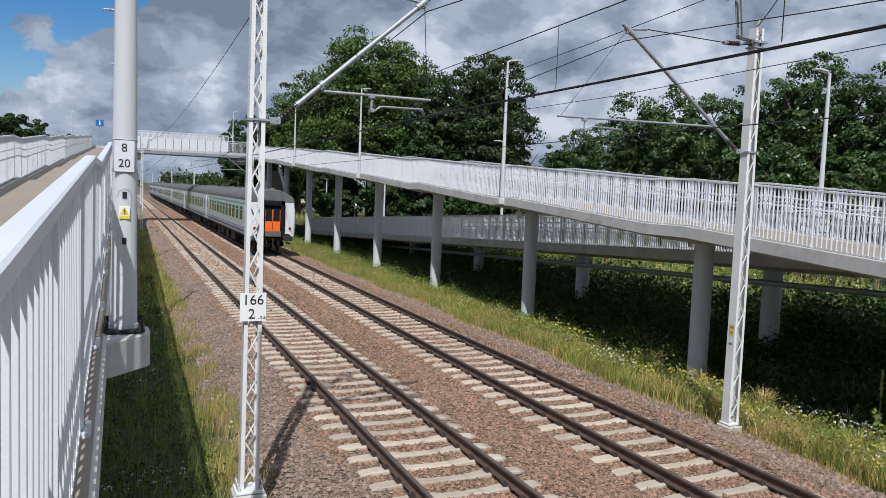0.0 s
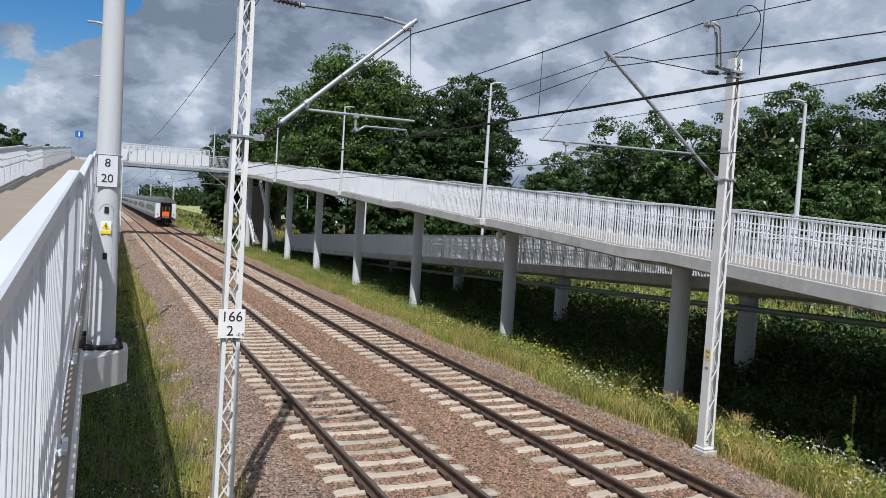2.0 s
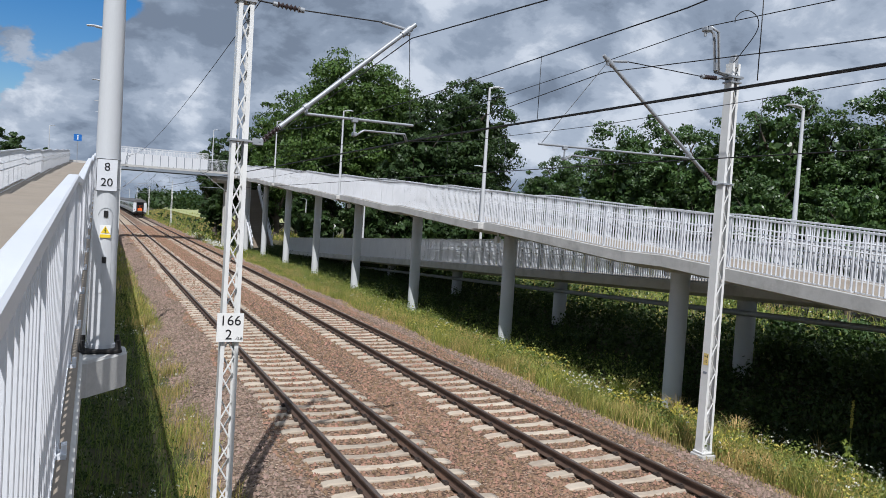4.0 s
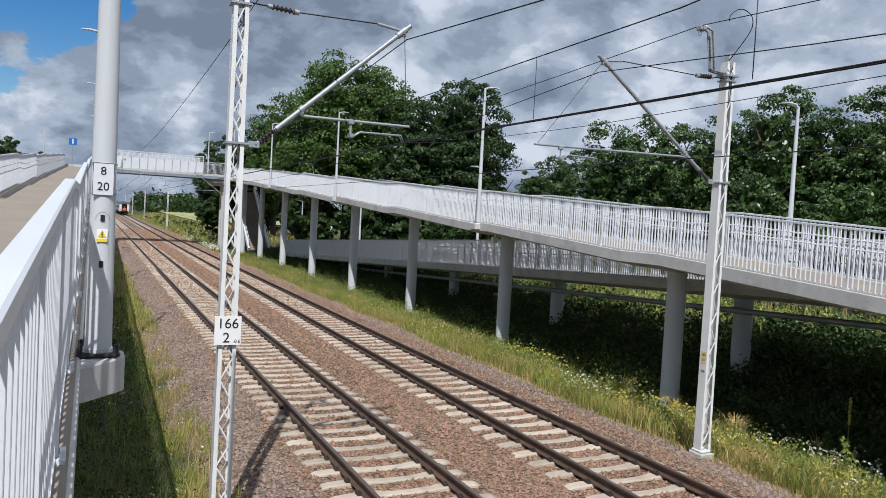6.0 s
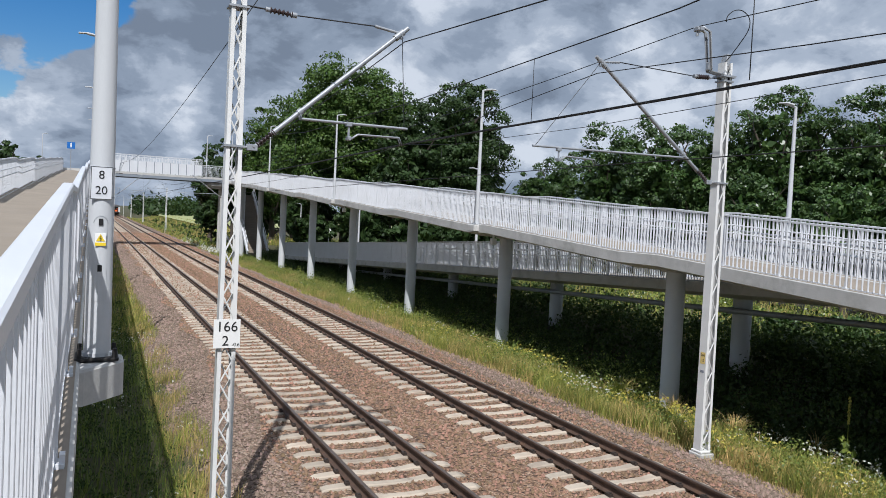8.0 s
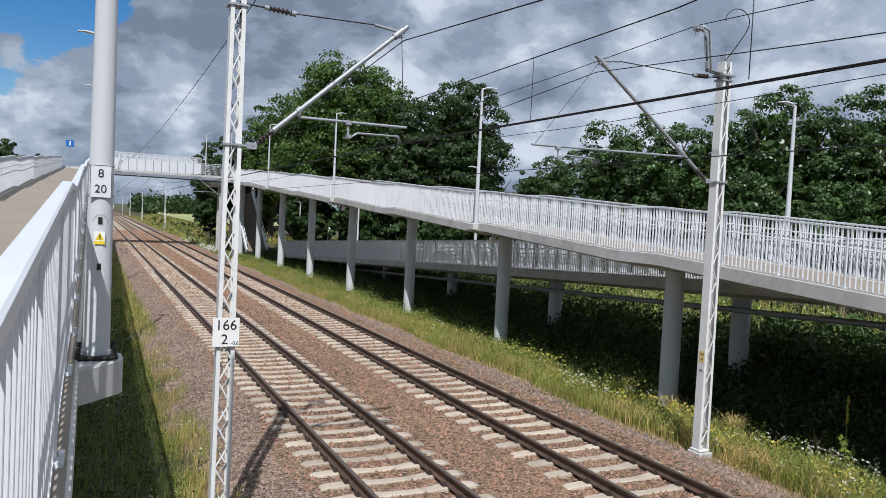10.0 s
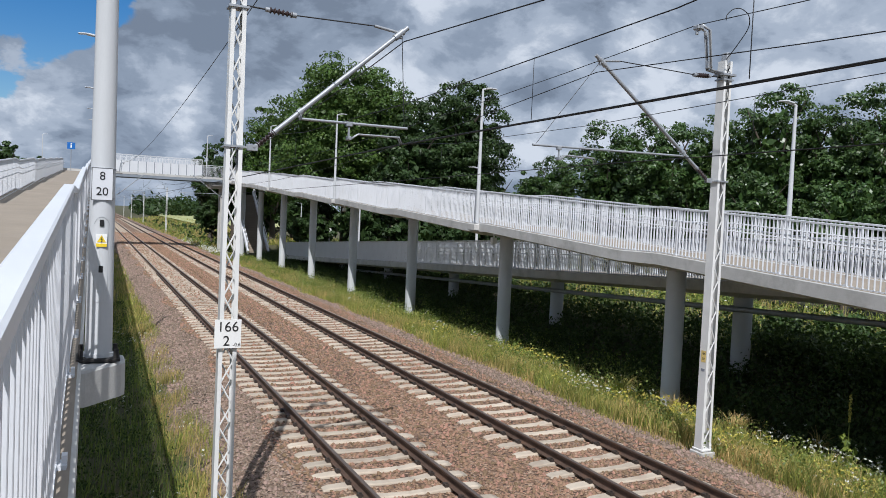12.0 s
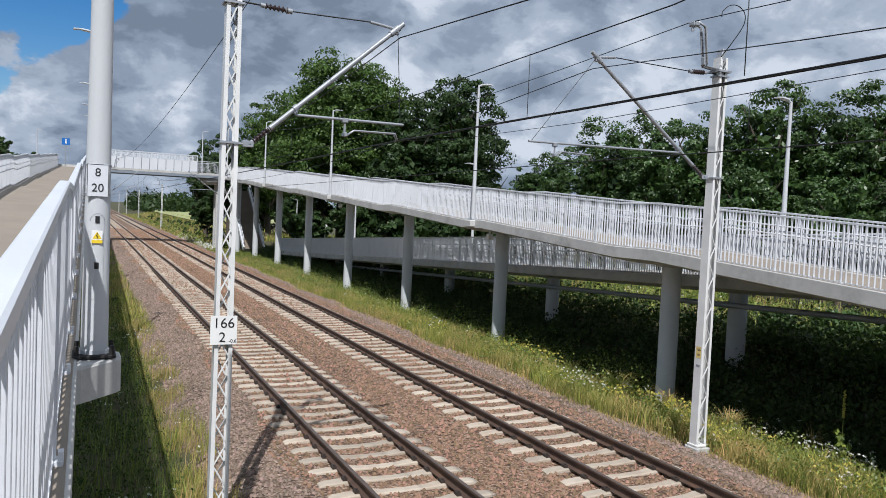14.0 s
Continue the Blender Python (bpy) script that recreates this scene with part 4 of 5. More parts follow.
    tube(bm, (s * 0.10, 0, hz + 0.03), (s * 0.42, 0, hz + 0.02), 0.012, n=6)
    tube(bm, (s * 0.78, 0, hz), (hx - s * 0.45, 0, hz + 0.03), 0.010, n=6)
    part("tie_rod", bm, M_WIRE, ma, "thin dark tie rod")
    bm = bmesh.new()
    tube(bm, (hx - s * 0.45, 0, hz + 0.03), (hx - s * 0.02, 0, hz - 0.02), 0.024, n=8)
    part("tie_rod_end", bm, M_GALV, ma, "grey clevis end of the tie rod")
    bm = bmesh.new()
    tube(bm, hd + Vector((0, 0, -0.05)), (bx - s * 0.05, 0, bz), 0.006, n=5)
    part("hanger_wire", bm, M_WIRE, ma)
    if horn:
        bm = bmesh.new()
        zt = h
        box(bm, (0, 0, zt - 0.28), (0.34, 0.30, 0.04))
        for e in (-0.05, 0.05):
            pipe(bm, [(s * 0.05, e, zt - 0.25), (s * 0.42, e, zt - 0.22), (s * 0.52, e * 1.3, zt + 0.55), (s * 0.74, e, zt + 0.64)], 0.030, 6)
        box(bm, (s * 0.76, 0, zt + 0.58), (0.16, 0.17, 0.10), bevel=0.02)
        tube(bm, (s * 0.80, 0, zt + 0.58), (s * 0.80, 0, zt + 0.44), 0.03, n=8)
        for e in (-0.045, 0.045):
            box(bm, (s * 0.47, e * 1.15, zt + 0.16), (0.075, 0.014, 0.78), Matrix.Rotation(radians(s * 7), 4, "Y"), 0.004)
        box(bm, (s * 0.44, 0, zt - 0.12), (0.10, 0.10, 0.16), bevel=0.01)
        box(bm, (0, 0, zt + 0.05), (0.10, 0.16, 0.26), Matrix.Rotation(radians(12), 4, "Y"), 0.01)
        part("top_bracket", bm, M_GALV, ma, "bent bracket for the feeder wire")
    return ma


ARM1 = ((0.28, 5.16), (2.47, 7.11), (0.93, 5.64), (2.62, 5.65), (1.68, 5.44), (2.53, 5.47))
ARM2 = ((0.29, 5.30), (3.12, 7.39), (0.99, 5.75), (4.50, 5.69), (3.93, 5.50), (3.10, 5.51))
near1 = make_mast(1.78, 10.9, -0.19, 1, ARM1, "white lattice mast with a kilometre plate beside the track", h=7.83, split=True, foot=0.40)
near2 = make_mast(11.67, 11.7, -0.30, -1, ARM2, "white lattice mast with a bent feeder bracket on the verge", h=8.05, split=True)
for i in range(1, 6):
    make_mast(1.80, 10.9 + 65 * i, -0.45, 1, ARM1, "white lattice mast beside the track", h=8.0)
    make_mast(12.0, 11.7 + 65 * i, -0.45, -1, ARM2, "white lattice mast on the grass verge", h=8.05)


def plate(parent, name, c, w, h, material, t=0.004, border=None):
    """A flat board that faces along -y."""
    bm = bmesh.new()
    box(bm, c, (w, t, h), bevel=0.001)
    ob = part(name, bm, material, parent)
    if border is not None:
        bm = bmesh.new()
        y = c[1] - t / 2 - 0.001
        b = 0.0035
        for sx in (-1, 1):
            box(bm, (c[0] + sx * (w / 2 - b), y, c[2]), (b, 0.002, h - b))
            box(bm, (c[0], y, c[2] + sx * (h / 2 - b)), (w - b, 0.002, b))
        part(name + "_border", bm, border, ob)
    return ob


def upright(x, y, z):
    return Matrix.Translation((x, y, z)) @ Matrix.Rotation(radians(90), 4, "X")


def make_signs():
    km = plate(near1, "kilometre_plate", (-0.012, -0.145, 2.72), 0.365, 0.405, M_SIGN)
    lettering("kilometre_number", "166", 0.20, M_BLACK, km, upright(-0.012, -0.150, 2.815))
    lettering("hectometre_number", "2", 0.20, M_BLACK, km, upright(-0.030, -0.150, 2.615))
    lettering("small_number", "-0.6", 0.07, M_BLACK, km, upright(0.112, -0.150, 2.565))
    side = Matrix.Rotation(radians(-90), 4, "Z")
    bm = bmesh.new()
    box(bm, (-0.130, -0.01, 1.98), (0.003, 0.13, 0.24))
    tag = part("mast_tag", bm, M_AMBER, near2, "faded yellow number tag")
    for text, z in (("166", 2.04), ("10", 1.93)):
        lettering("tag_number", text, 0.075, M_BLACK, tag, Matrix.Translation((-0.1325, -0.01, z)) @ side @ Matrix.Rotation(radians(90), 4, "X"))
    bm = bmesh.new()
    box(bm, (-0.1315, -0.01, 1.70), (0.003, 0.10, 0.05))
    part("small_tag", bm, M_GIRDER, near2, "small grey tag")


make_signs()


def make_wire(name, label, pts, r, twin=0.0, n=6):
    """Wire hung through the given points, in one smooth line."""
    w = thing(name, label, "overhead wire", (0, 0, 0), group="overhead wires")
    for o in ((-twin, twin) if twin else (0,)):
        bm = bmesh.new()
        pipe(bm, [(p[0] + o, p[1], p[2]) for p in pts], r, n)
        part("strand", bm, M_WIRE, w)
    return w


def hang(x_at, z_at, sag, y0=-54.0, span=65.0, spans=6, k=14):
    """Points of a wire held at every mast and hanging between."""
    pts = []
    for s in range(spans):
        for i in range(k):
            u = i / k
            y = y0 + span * (s + u)
            pts.append((x_at(s + u), y, z_at - sag * 4 * u * (1 - u)))
    return pts


def make_catenary():
    zig1 = lambda q: 4.33 + 0.85 * abs((q % 2) - 1) if q >= 0 else 4.33
    zig2 = lambda q: 8.50 + 0.55 * abs((q % 2) - 1)
    make_wire("contact_wire", "twin dark contact wire over the near track", hang(zig1, 5.40, 0.03), 0.0075, 0.022)
    make_wire("contact_wire", "twin dark contact wire over the far track", hang(zig2, 5.42, 0.03), 0.0075, 0.012)
    make_wire("messenger_wire", "dark messenger wire sagging over the near track", hang(zig1, 7.0, 1.35), 0.0085)
    make_wire("messenger_wire", "dark messenger wire sagging over the far track", hang(zig2, 7.15, 1.25, -53.3), 0.0085)
    make_wire("feeder_wire", "dark feeder wire on the verge masts", hang(lambda q: 10.85, 8.37, 0.9, -53.3), 0.009)
    make_wire("feeder_wire", "dark feeder wire on the masts beside the near track", hang(lambda q: 2.62, 8.22, 0.8), 0.009)
    for zig, zc, zm, sag, yb, lab in ((zig1, 5.40, 7.0, 1.35, 10.9, "near"), (zig2, 5.42, 7.15, 1.25, 11.7, "far")):
        x = zig(1)
        for yo in (0, 65):
            make_wire("stitch_wire", "thin stitch wire below the messenger of the %s track" % lab, [(x, yb + yo - 9.5, zm - 0.67), (x, yb + yo - 6, zm - 0.90), (x, yb + yo, zm - 0.98), (x, yb + yo + 6, zm - 0.90), (x, yb + yo + 9.5, zm - 0.67)], 0.006)
            for dy in (-6.8, -3.78, 3.6, 6.8):
                make_wire("dropper", "thin dropper wire between stitch and contact wire", [(x, yb + yo + dy, zm - 0.92), (x, yb + yo + dy, zc)], 0.004)


make_catenary()


def make_jumper():
    pts = [(11.60, 11.65, 7.74), (11.56, 11.3, 8.0), (11.51, 11.0, 8.26), (11.41, 10.9, 8.45), (11.22, 10.9, 8.56), (11.06, 10.95, 8.55), (10.90, 10.95, 8.42), (10.85, 10.92, 8.30)]
    fine = []
    for i in range(len(pts) - 1):
        p = [Vector(pts[max(0, min(len(pts) - 1, i + k))]) for k in (-1, 0, 1, 2)]
        for j in range(5):
            t = j / 5
            fine.append(0.5 * (2 * p[1] + (p[2] - p[0]) * t + (2 * p[0] - 5 * p[1] + 4 * p[2] - p[3]) * t * t + (3 * p[1] - p[0] - 3 * p[2] + p[3]) * t ** 3))
    make_wire("jumper_wire", "curved black jumper from the mast head to the feeder", fine + [Vector(pts[-1])], 0.009)


make_jumper()

# ---- the numbered pole beside the ramp ----


def make_pole():
    x, y = 0.068, 6.25
    z = ramp_z(y) + 0.035
    p = thing("lighting_pole", "tall white tapered steel pole with a numbered plate on a corbel", "pole", (x, y, z))
    bm = bmesh.new()
    tube(bm, (0, 0, 0.02), (0, 0, 0.05), 0.106, n=36)
    tube(bm, (0, 0, 0.05), (0, 0, 5.2), 0.097, 0.058, n=36, caps=True)
    part("shaft", bm, M_POLE, p)
    bm = bmesh.new()
    box(bm, (0, 0, 0.010), (0.30, 0.30, 0.022), bevel=0.004)
    for i in (-1, 1):
        for j in (-1, 1):
            tube(bm, (i * 0.122, j * 0.122, 0.02), (i * 0.122, j * 0.122, 0.09), 0.017, n=8)
    part("base_plate", bm, M_UNDER, p, "dark base plate with bolts")
    bm = bmesh.new()
    plan = [(-0.150, -0.42), (-0.085, -0.38), (0.150, -0.085), (0.178, -0.03), (0.178, 0.16), (-0.150, 0.45)]
    top = [bm.verts.new((u, v, -0.012)) for u, v in plan]
    rim = [bm.verts.new((u + 0.012 * (u > 0), v - 0.012 * (v < 0), -0.030)) for u, v in plan]
    low = [bm.verts.new((u + 0.012 * (u > 0), v - 0.012 * (v < 0), -0.275)) for u, v in plan]
    bm.faces.new(top)
    bm.faces.new(low[::-1])
    for a, b in ((top, rim), (rim, low)):
        for i in range(6):
            bm.faces.new((a[i], a[i - 1], b[i - 1], b[i]))
    bmesh.ops.recalc_face_normals(bm, faces=bm.faces)
    part("concrete_corbel", bm, M_CONC, p, "concrete corbel cast on the ramp edge")
    pl = plate(p, "number_plate", (-0.004, -0.093, 1.325), 0.150, 0.245, M_WHITE, border=M_BLACK)
    lettering("upper_number", "8", 0.086, M_BLACK, pl, upright(-0.004, -0.097, 1.383))
    lettering("lower_number", "20", 0.086, M_BLACK, pl, upright(-0.004, -0.097, 1.268))
    for zz in (1.215, 1.435):
        bm = bmesh.new()
        tube(bm, (0, 0, zz), (0, 0, zz + 0.012), 0.0915, n=30)
        part("strap", bm, M_GALV, p)
    bm = bmesh.new()
    for i in range(9):
        a0, a1 = radians(-120 + 60 * i / 9), radians(-120 + 60 * (i + 1) / 9)
        up = 1.04 + 0.07 * math.sin(math.pi * (i + 0.5) / 9)
        q = [bm.verts.new((r * math.cos(a), r * math.sin(a), z)) for a, r, z in ((a0, 0.0965, 0.44), (a1, 0.0965, 0.44), (a1, 0.0925, up), (a0, 0.0925, up))]
        bm.faces.new(q)
    ha = part("hatch", bm, M_POLE, p, "white inspection hatch")
    bm = bmesh.new()
    seam = [(radians(-122 + 64 * i / 16), 1.025 + 0.055 * math.sin(math.pi * i / 16) ** 0.6) for i in range(17)]
    pipe(bm, [(0.0955 * math.cos(a), 0.0955 * math.sin(a), v) for a, v in seam], 0.0011, 6)
    part("hatch_seam", bm, M_GIRDER, ha, "thin dark seam round the hatch")
    for zz in (1.035, 0.69):
        bm = bmesh.new()
        box(bm, (0.0, -0.098, zz), (0.030, 0.006, 0.05), bevel=0.002)
        part("lock", bm, M_BLACK, ha, "black hatch lock")
    wa = plate(p, "warning_label", (0.0, -0.0990, 0.905), 0.075, 0.095, M_SIGN, t=0.003)
    bm = bmesh.new()
    t = [bm.verts.new(q) for q in ((-0.031, -0.1025, 0.892), (0.031, -0.1025, 0.892), (0.0, -0.1025, 0.946))]
    bm.faces.new(t)
    box(bm, (0, -0.1020, 0.870), (0.074, 0.002, 0.024))
    part("warning_triangle", bm, M_YELLOW, wa, "yellow warning triangle and strip")
    bm = bmesh.new()
    beam(bm, (0.004, -0.1045, 0.935), (-0.006, -0.1045, 0.912), 0.005, 0.003)
    beam(bm, (-0.006, -0.1045, 0.914), (0.006, -0.1045, 0.912), 0.004, 0.003)
    beam(bm, (0.006, -0.1045, 0.914), (-0.002, -0.1045, 0.892), 0.005, 0.003)
    part("lightning_mark", bm, M_BLACK, wa)
    return p


make_pole()


def make_blue_sign():
    s = thing("walkway_sign", "small square blue sign on a thin post beside the ramp", "sign", (-2.0, 84.0, ramp_z(84.0) + 0.02))
    bm = bmesh.new()
    tube(bm, (0, 0, 0), (0, 0, 2.8), 0.035, n=10)
    part("post", bm, M_GALV, s)
    pl = plate(s, "board", (0, -0.05, 2.5), 0.72, 0.66, M_BLUE)
    bm = bmesh.new()
    box(bm, (0, -0.055, 2.45), (0.12, 0.004, 0.30))
    box(bm, (0, -0.055, 2.69), (0.12, 0.004, 0.10))
    part("pictogram", bm, M_SIGN, pl, "plain white mark")


make_blue_sign()

# ---- plants ----


def leaf_cloud(rng, centres, radii, per, size, flat=0.75):
    """Small folded leaf clumps round the given centres: arrays of vertices and quads."""
    n = len(centres) * per
    c = np.repeat(centres, per, 0)
    r = np.repeat(radii, per, 0)
    d = rng.normal(size=(n, 3))
    d /= np.linalg.norm(d, axis=1)[:, None]
    rad = rng.random(n) ** 0.45
    p = c + d * r * rad[:, None] * np.array([1, 1, flat])
    s = size * (0.55 + 0.9 * rng.random(n))
    a = rng.normal(size=(n, 3)) + d * 0.5
    a[:, 2] -= 0.35
    a /= np.linalg.norm(a, axis=1)[:, None]
    b = np.cross(a, rng.normal(size=(n, 3)))
    b /= np.linalg.norm(b, axis=1)[:, None]
    k = np.cross(a, b)
    s = s[:, None]
    v = np.stack([p - a * s * 0.6, p + b * s * 0.34 + k * s * 0.12, p + a * s * 0.6, p - b * s * 0.34 + k * s * 0.12], 1)
    f = np.arange(n * 4).reshape(n, 4)
    return v.reshape(-1, 3), f


def crown_boughs(rng, count, rx, ry, rz, zc, lobes):
    """Centres of leafy boughs in the outer half of a lobed crown, with the way each one faces."""
    lob = rng.normal(size=(lobes, 3))
    lob /= np.linalg.norm(lob, axis=1)[:, None]
    amp = rng.uniform(0.04, 0.24, lobes)
    pts, out = [], []
    while len(pts) < count:
        d = rng.normal(size=3)
        d /= np.linalg.norm(d)
        if d[2] < -0.5 and rng.random() < 0.6:
            continue
        g = 0.77 + np.max(amp * np.clip((lob @ d - 0.80) / 0.14, 0, 1))
        pts.append(d * g * (0.52 + 0.48 * rng.random() ** 0.6) * np.array([rx, ry, rz]) + np.array([0, 0, zc]))
        out.append(d)
    return np.array(pts), np.array(out)


def bough_leaves(rng, centres, facing, radii, per, size, flat=0.62, loose=0.45):
    """Leaves on the upper and outer skin of each bough, lying roughly along that skin."""
    n = len(centres) * per
    c, o, r = np.repeat(centres, per, 0), np.repeat(facing, per, 0), np.repeat(radii, per)[:, None]
    d = rng.normal(size=(n, 3)) + 0.55 * o + np.array([0, 0, 0.55])
    d /= np.linalg.norm(d, axis=1)[:, None]
    rad = (1.16 - 0.55 * rng.random(n) ** 0.9)[:, None]
    p = c + d * r * rad * np.array([1, 1, flat])
    k = d + loose * rng.normal(size=(n, 3))
    k /= np.linalg.norm(k, axis=1)[:, None]
    a = np.cross(k, rng.normal(size=(n, 3)))
    a /= np.linalg.norm(a, axis=1)[:, None]
    b = np.cross(k, a)
    s = (size * (0.5 + 0.9 * rng.random(n)))[:, None]
    v = np.stack([p - a * s * 0.6, p + b * s * 0.36 - k * s * 0.10, p + a * s * 0.6 - k * s * 0.14, p - b * s * 0.36 - k * s * 0.10], 1)
    return v.reshape(-1, 3), np.arange(n * 4).reshape(n, 4)


def make_tree(name, label, x, y, z, height, rx, ry, low, seed, material, clumps, per, size, lobes=14, spread=0.165, boughs=0.27):
    rng = np.random.default_rng(seed)
    tree = thing(name, label, "tree", (x, y, z), group="trees")
    rz = (height - low) / 2
    zc = low + rz
    bm = bmesh.new()
    tr = 0.028 * height
    pts = [Vector((0, 0, -0.3)), Vector((0.1, 0.05, low * 0.6)), Vector((0.0, 0.15, zc * 0.8)), Vector((0.2, 0.0, zc + rz * 0.4))]
    for i, (a, b) in enumerate(zip(pts, pts[1:])):
        tube(bm, a, b, tr * (1 - 0.27 * i), tr * (1 - 0.27 * (i + 1)), n=10)
    for i in range(11):
        a = pts[1].lerp(pts[3], i / 11)
        ang = i * 2.4
        e = a + Vector((math.cos(ang) * rx * 0.7, math.sin(ang) * ry * 0.7, rz * 0.45))
        mid = a.lerp(e, 0.5) + Vector((0, 0, -0.06 * rz))
        tube(bm, a, mid, tr * 0.34, tr * 0.22, n=7)
        tube(bm, mid, e, tr * 0.22, tr * 0.06, n=7)
    part("trunk", bm, M_BARK, tree, "rough brown trunk with spreading limbs")
    nb = max(14, int(clumps * boughs))
    cs, out = crown_boughs(rng, nb, rx, ry, rz, zc, lobes)
    rad = spread * 0.5 * (rx + rz) * rng.uniform(0.45, 1.35, nb)
    v, f = bough_leaves(rng, cs, out, rad, int(clumps * per * 0.86 / nb), size)
    # inner foliage that closes the crown
    ni = int(clumps * per * 0.14)
    d = rng.normal(size=(ni, 3))
    d /= np.linalg.norm(d, axis=1)[:, None]
    core = d * (0.62 * rng.random(ni)[:, None] ** 0.4) * np.array([rx, ry, rz]) + np.array([0, 0, zc])
    v2, f2 = leaf_cloud(rng, core, np.full((ni, 3), 0.1), 1, size * 2.5, 1.0)
    mesh_np("crown", np.concatenate([v, v2]), np.concatenate([f, f2 + len(v)]), material, tree)
    return tree


def blades(rng, n, xs, ys, zs, hmin, hmax, width, lean=0.62):
    """Leaning grass blades: two quads each."""
    h = rng.uniform(hmin, hmax, n)
    a = rng.random(n) * 6.283
    dx, dy = np.cos(a), np.sin(a)
    l = lean * h * rng.random(n)
    wx, wy = -dy * width * 0.5, dx * width * 0.5
    la = rng.random(n) * 6.283
    lx, ly = np.cos(la) * l + 0.06 * h, np.sin(la) * l
    b = np.stack([xs, ys, zs], 1)
    m = b + np.stack([lx * 0.3, ly * 0.3, h * 0.6], 1)
    t = b + np.stack([lx, ly, h], 1)
    w = np.stack([wx, wy, 0 * wx], 1)
    v = np.stack([b - w, b + w, m + w * 0.8, m - w * 0.8, t + w * 0.12, t - w * 0.12], 1)
    f = np.array([(0, 1, 2, 3), (3, 2, 4, 5)])[None] + 6 * np.arange(n)[:, None, None]
    return v.reshape(-1, 3), f.reshape(-1, 4)


def heights(xs, ys):
    return np.array([ground_z(float(x), float(y)) for x, y in zip(xs, ys)]) - 0.02


def patchy(xs, ys, s, lo):
    return np.array([noise.noise((float(x) * s, float(y) * s, 9.0)) for x, y in zip(xs, ys)]) > lo


def make_grass():
    rng = np.random.default_rng(11)

    def strip(name, label, n, x0, x1, y0, y1, power, hmin, hmax, width, material, lo=-2.0, s=0.6, category="grass"):
        xs = x0 + (x1 - x0) * rng.random(n)
        ys = y0 + (y1 - y0) * rng.random(n) ** power
        xs = xs + 0.25 * np.sin(ys * 0.7) * (xs < 12.2) * (xs > 10.0)
        if lo > -1:
            k = patchy(xs, ys, s, lo)
            xs, ys = xs[k], ys[k]
        v, f = blades(rng, len(xs), xs, ys, heights(xs, ys), hmin, hmax, width)
        ob = mesh_np(name, v, f, material)
        tagged(ob, label, category, kind="stuff")

    strip("verge_grass", "tall green and yellowing grass on the sunny verge", 42000, 11.65, 14.0, 8.0, 42, 1.5, 0.12, 0.58, 0.015, M_GRASS)
    strip("verge_grass", "tall green and yellowing grass along the columns", 25000, 11.25, 14.2, 38, 100, 1.2, 0.12, 0.36, 0.03, M_GRASS)
    strip("seeding_grass", "pale dry seed heads standing in the verge", 20000, 11.6, 14.4, 8.0, 70, 1.4, 0.20, 0.62, 0.013, M_DRY, 0.06, 0.42)
    strip("verge_grass", "short grass and moss round the column feet", 18000, 13.8, 15.9, 8.5, 90, 1.3, 0.08, 0.26, 0.014, M_GRASS)
    strip("verge_grass", "bright tall grass round the columns further on", 15000, 13.8, 15.3, 22, 80, 1.2, 0.15, 0.60, 0.022, M_GRASS)
    strip("low_grass", "short dry grass at the edge of the ballast", 7000, 11.25, 11.9, 8.5, 50, 1.4, 0.08, 0.25, 0.012, M_DRY)
    # darker leaf than the sunny verge's grass, so the colour carries some shade
    strip("shaded_grass", "grass in the shade of the ramp, shade deepened in its colour", 15000, -2.0, 1.65, 3.0, 34, 1.6, 0.12, 0.50, 0.014, M_HERB)
    strip("shaded_grass", "green grass along the near ramp further on", 12000, -2.2, 2.2, 30, 100, 1.2, 0.2, 0.5, 0.035, M_GRASS)
    strip("edge_grass", "sparse yellow-green tufts creeping into the ballast", 15000, 1.4, 2.35, 4.0, 40, 1.5, 0.10, 0.42, 0.011, M_GRASS, 0.0, 1.1)
    strip("edge_grass", "dry tufts at the ballast edge", 11000, 1.45, 2.15, 4.0, 60, 1.4, 0.10, 0.42, 0.011, M_DRY, 0.0, 0.9)
    strip("meadow_grass", "sunlit meadow grass behind the ramps", 11000, 19.8, 32, 8, 100, 1.3, 0.3, 0.9, 0.04, M_GRASS)
    strip("far_meadow", "tall pale meadow grass along the line", 12000, 11.5, 24, 92, 260, 1.4, 0.3, 0.7, 0.10, M_DRY, -0.1, 0.06)
    strip("far_meadow", "green meadow growth along the line", 8000, 11.5, 26, 92, 300, 1.4, 0.3, 0.8, 0.12, M_GRASS)
    strip("left_meadow", "green growth left of the far tracks", 6000, -8, 2.0, 95, 300, 1.4, 0.5, 1.0, 0.15, M_GRASS)


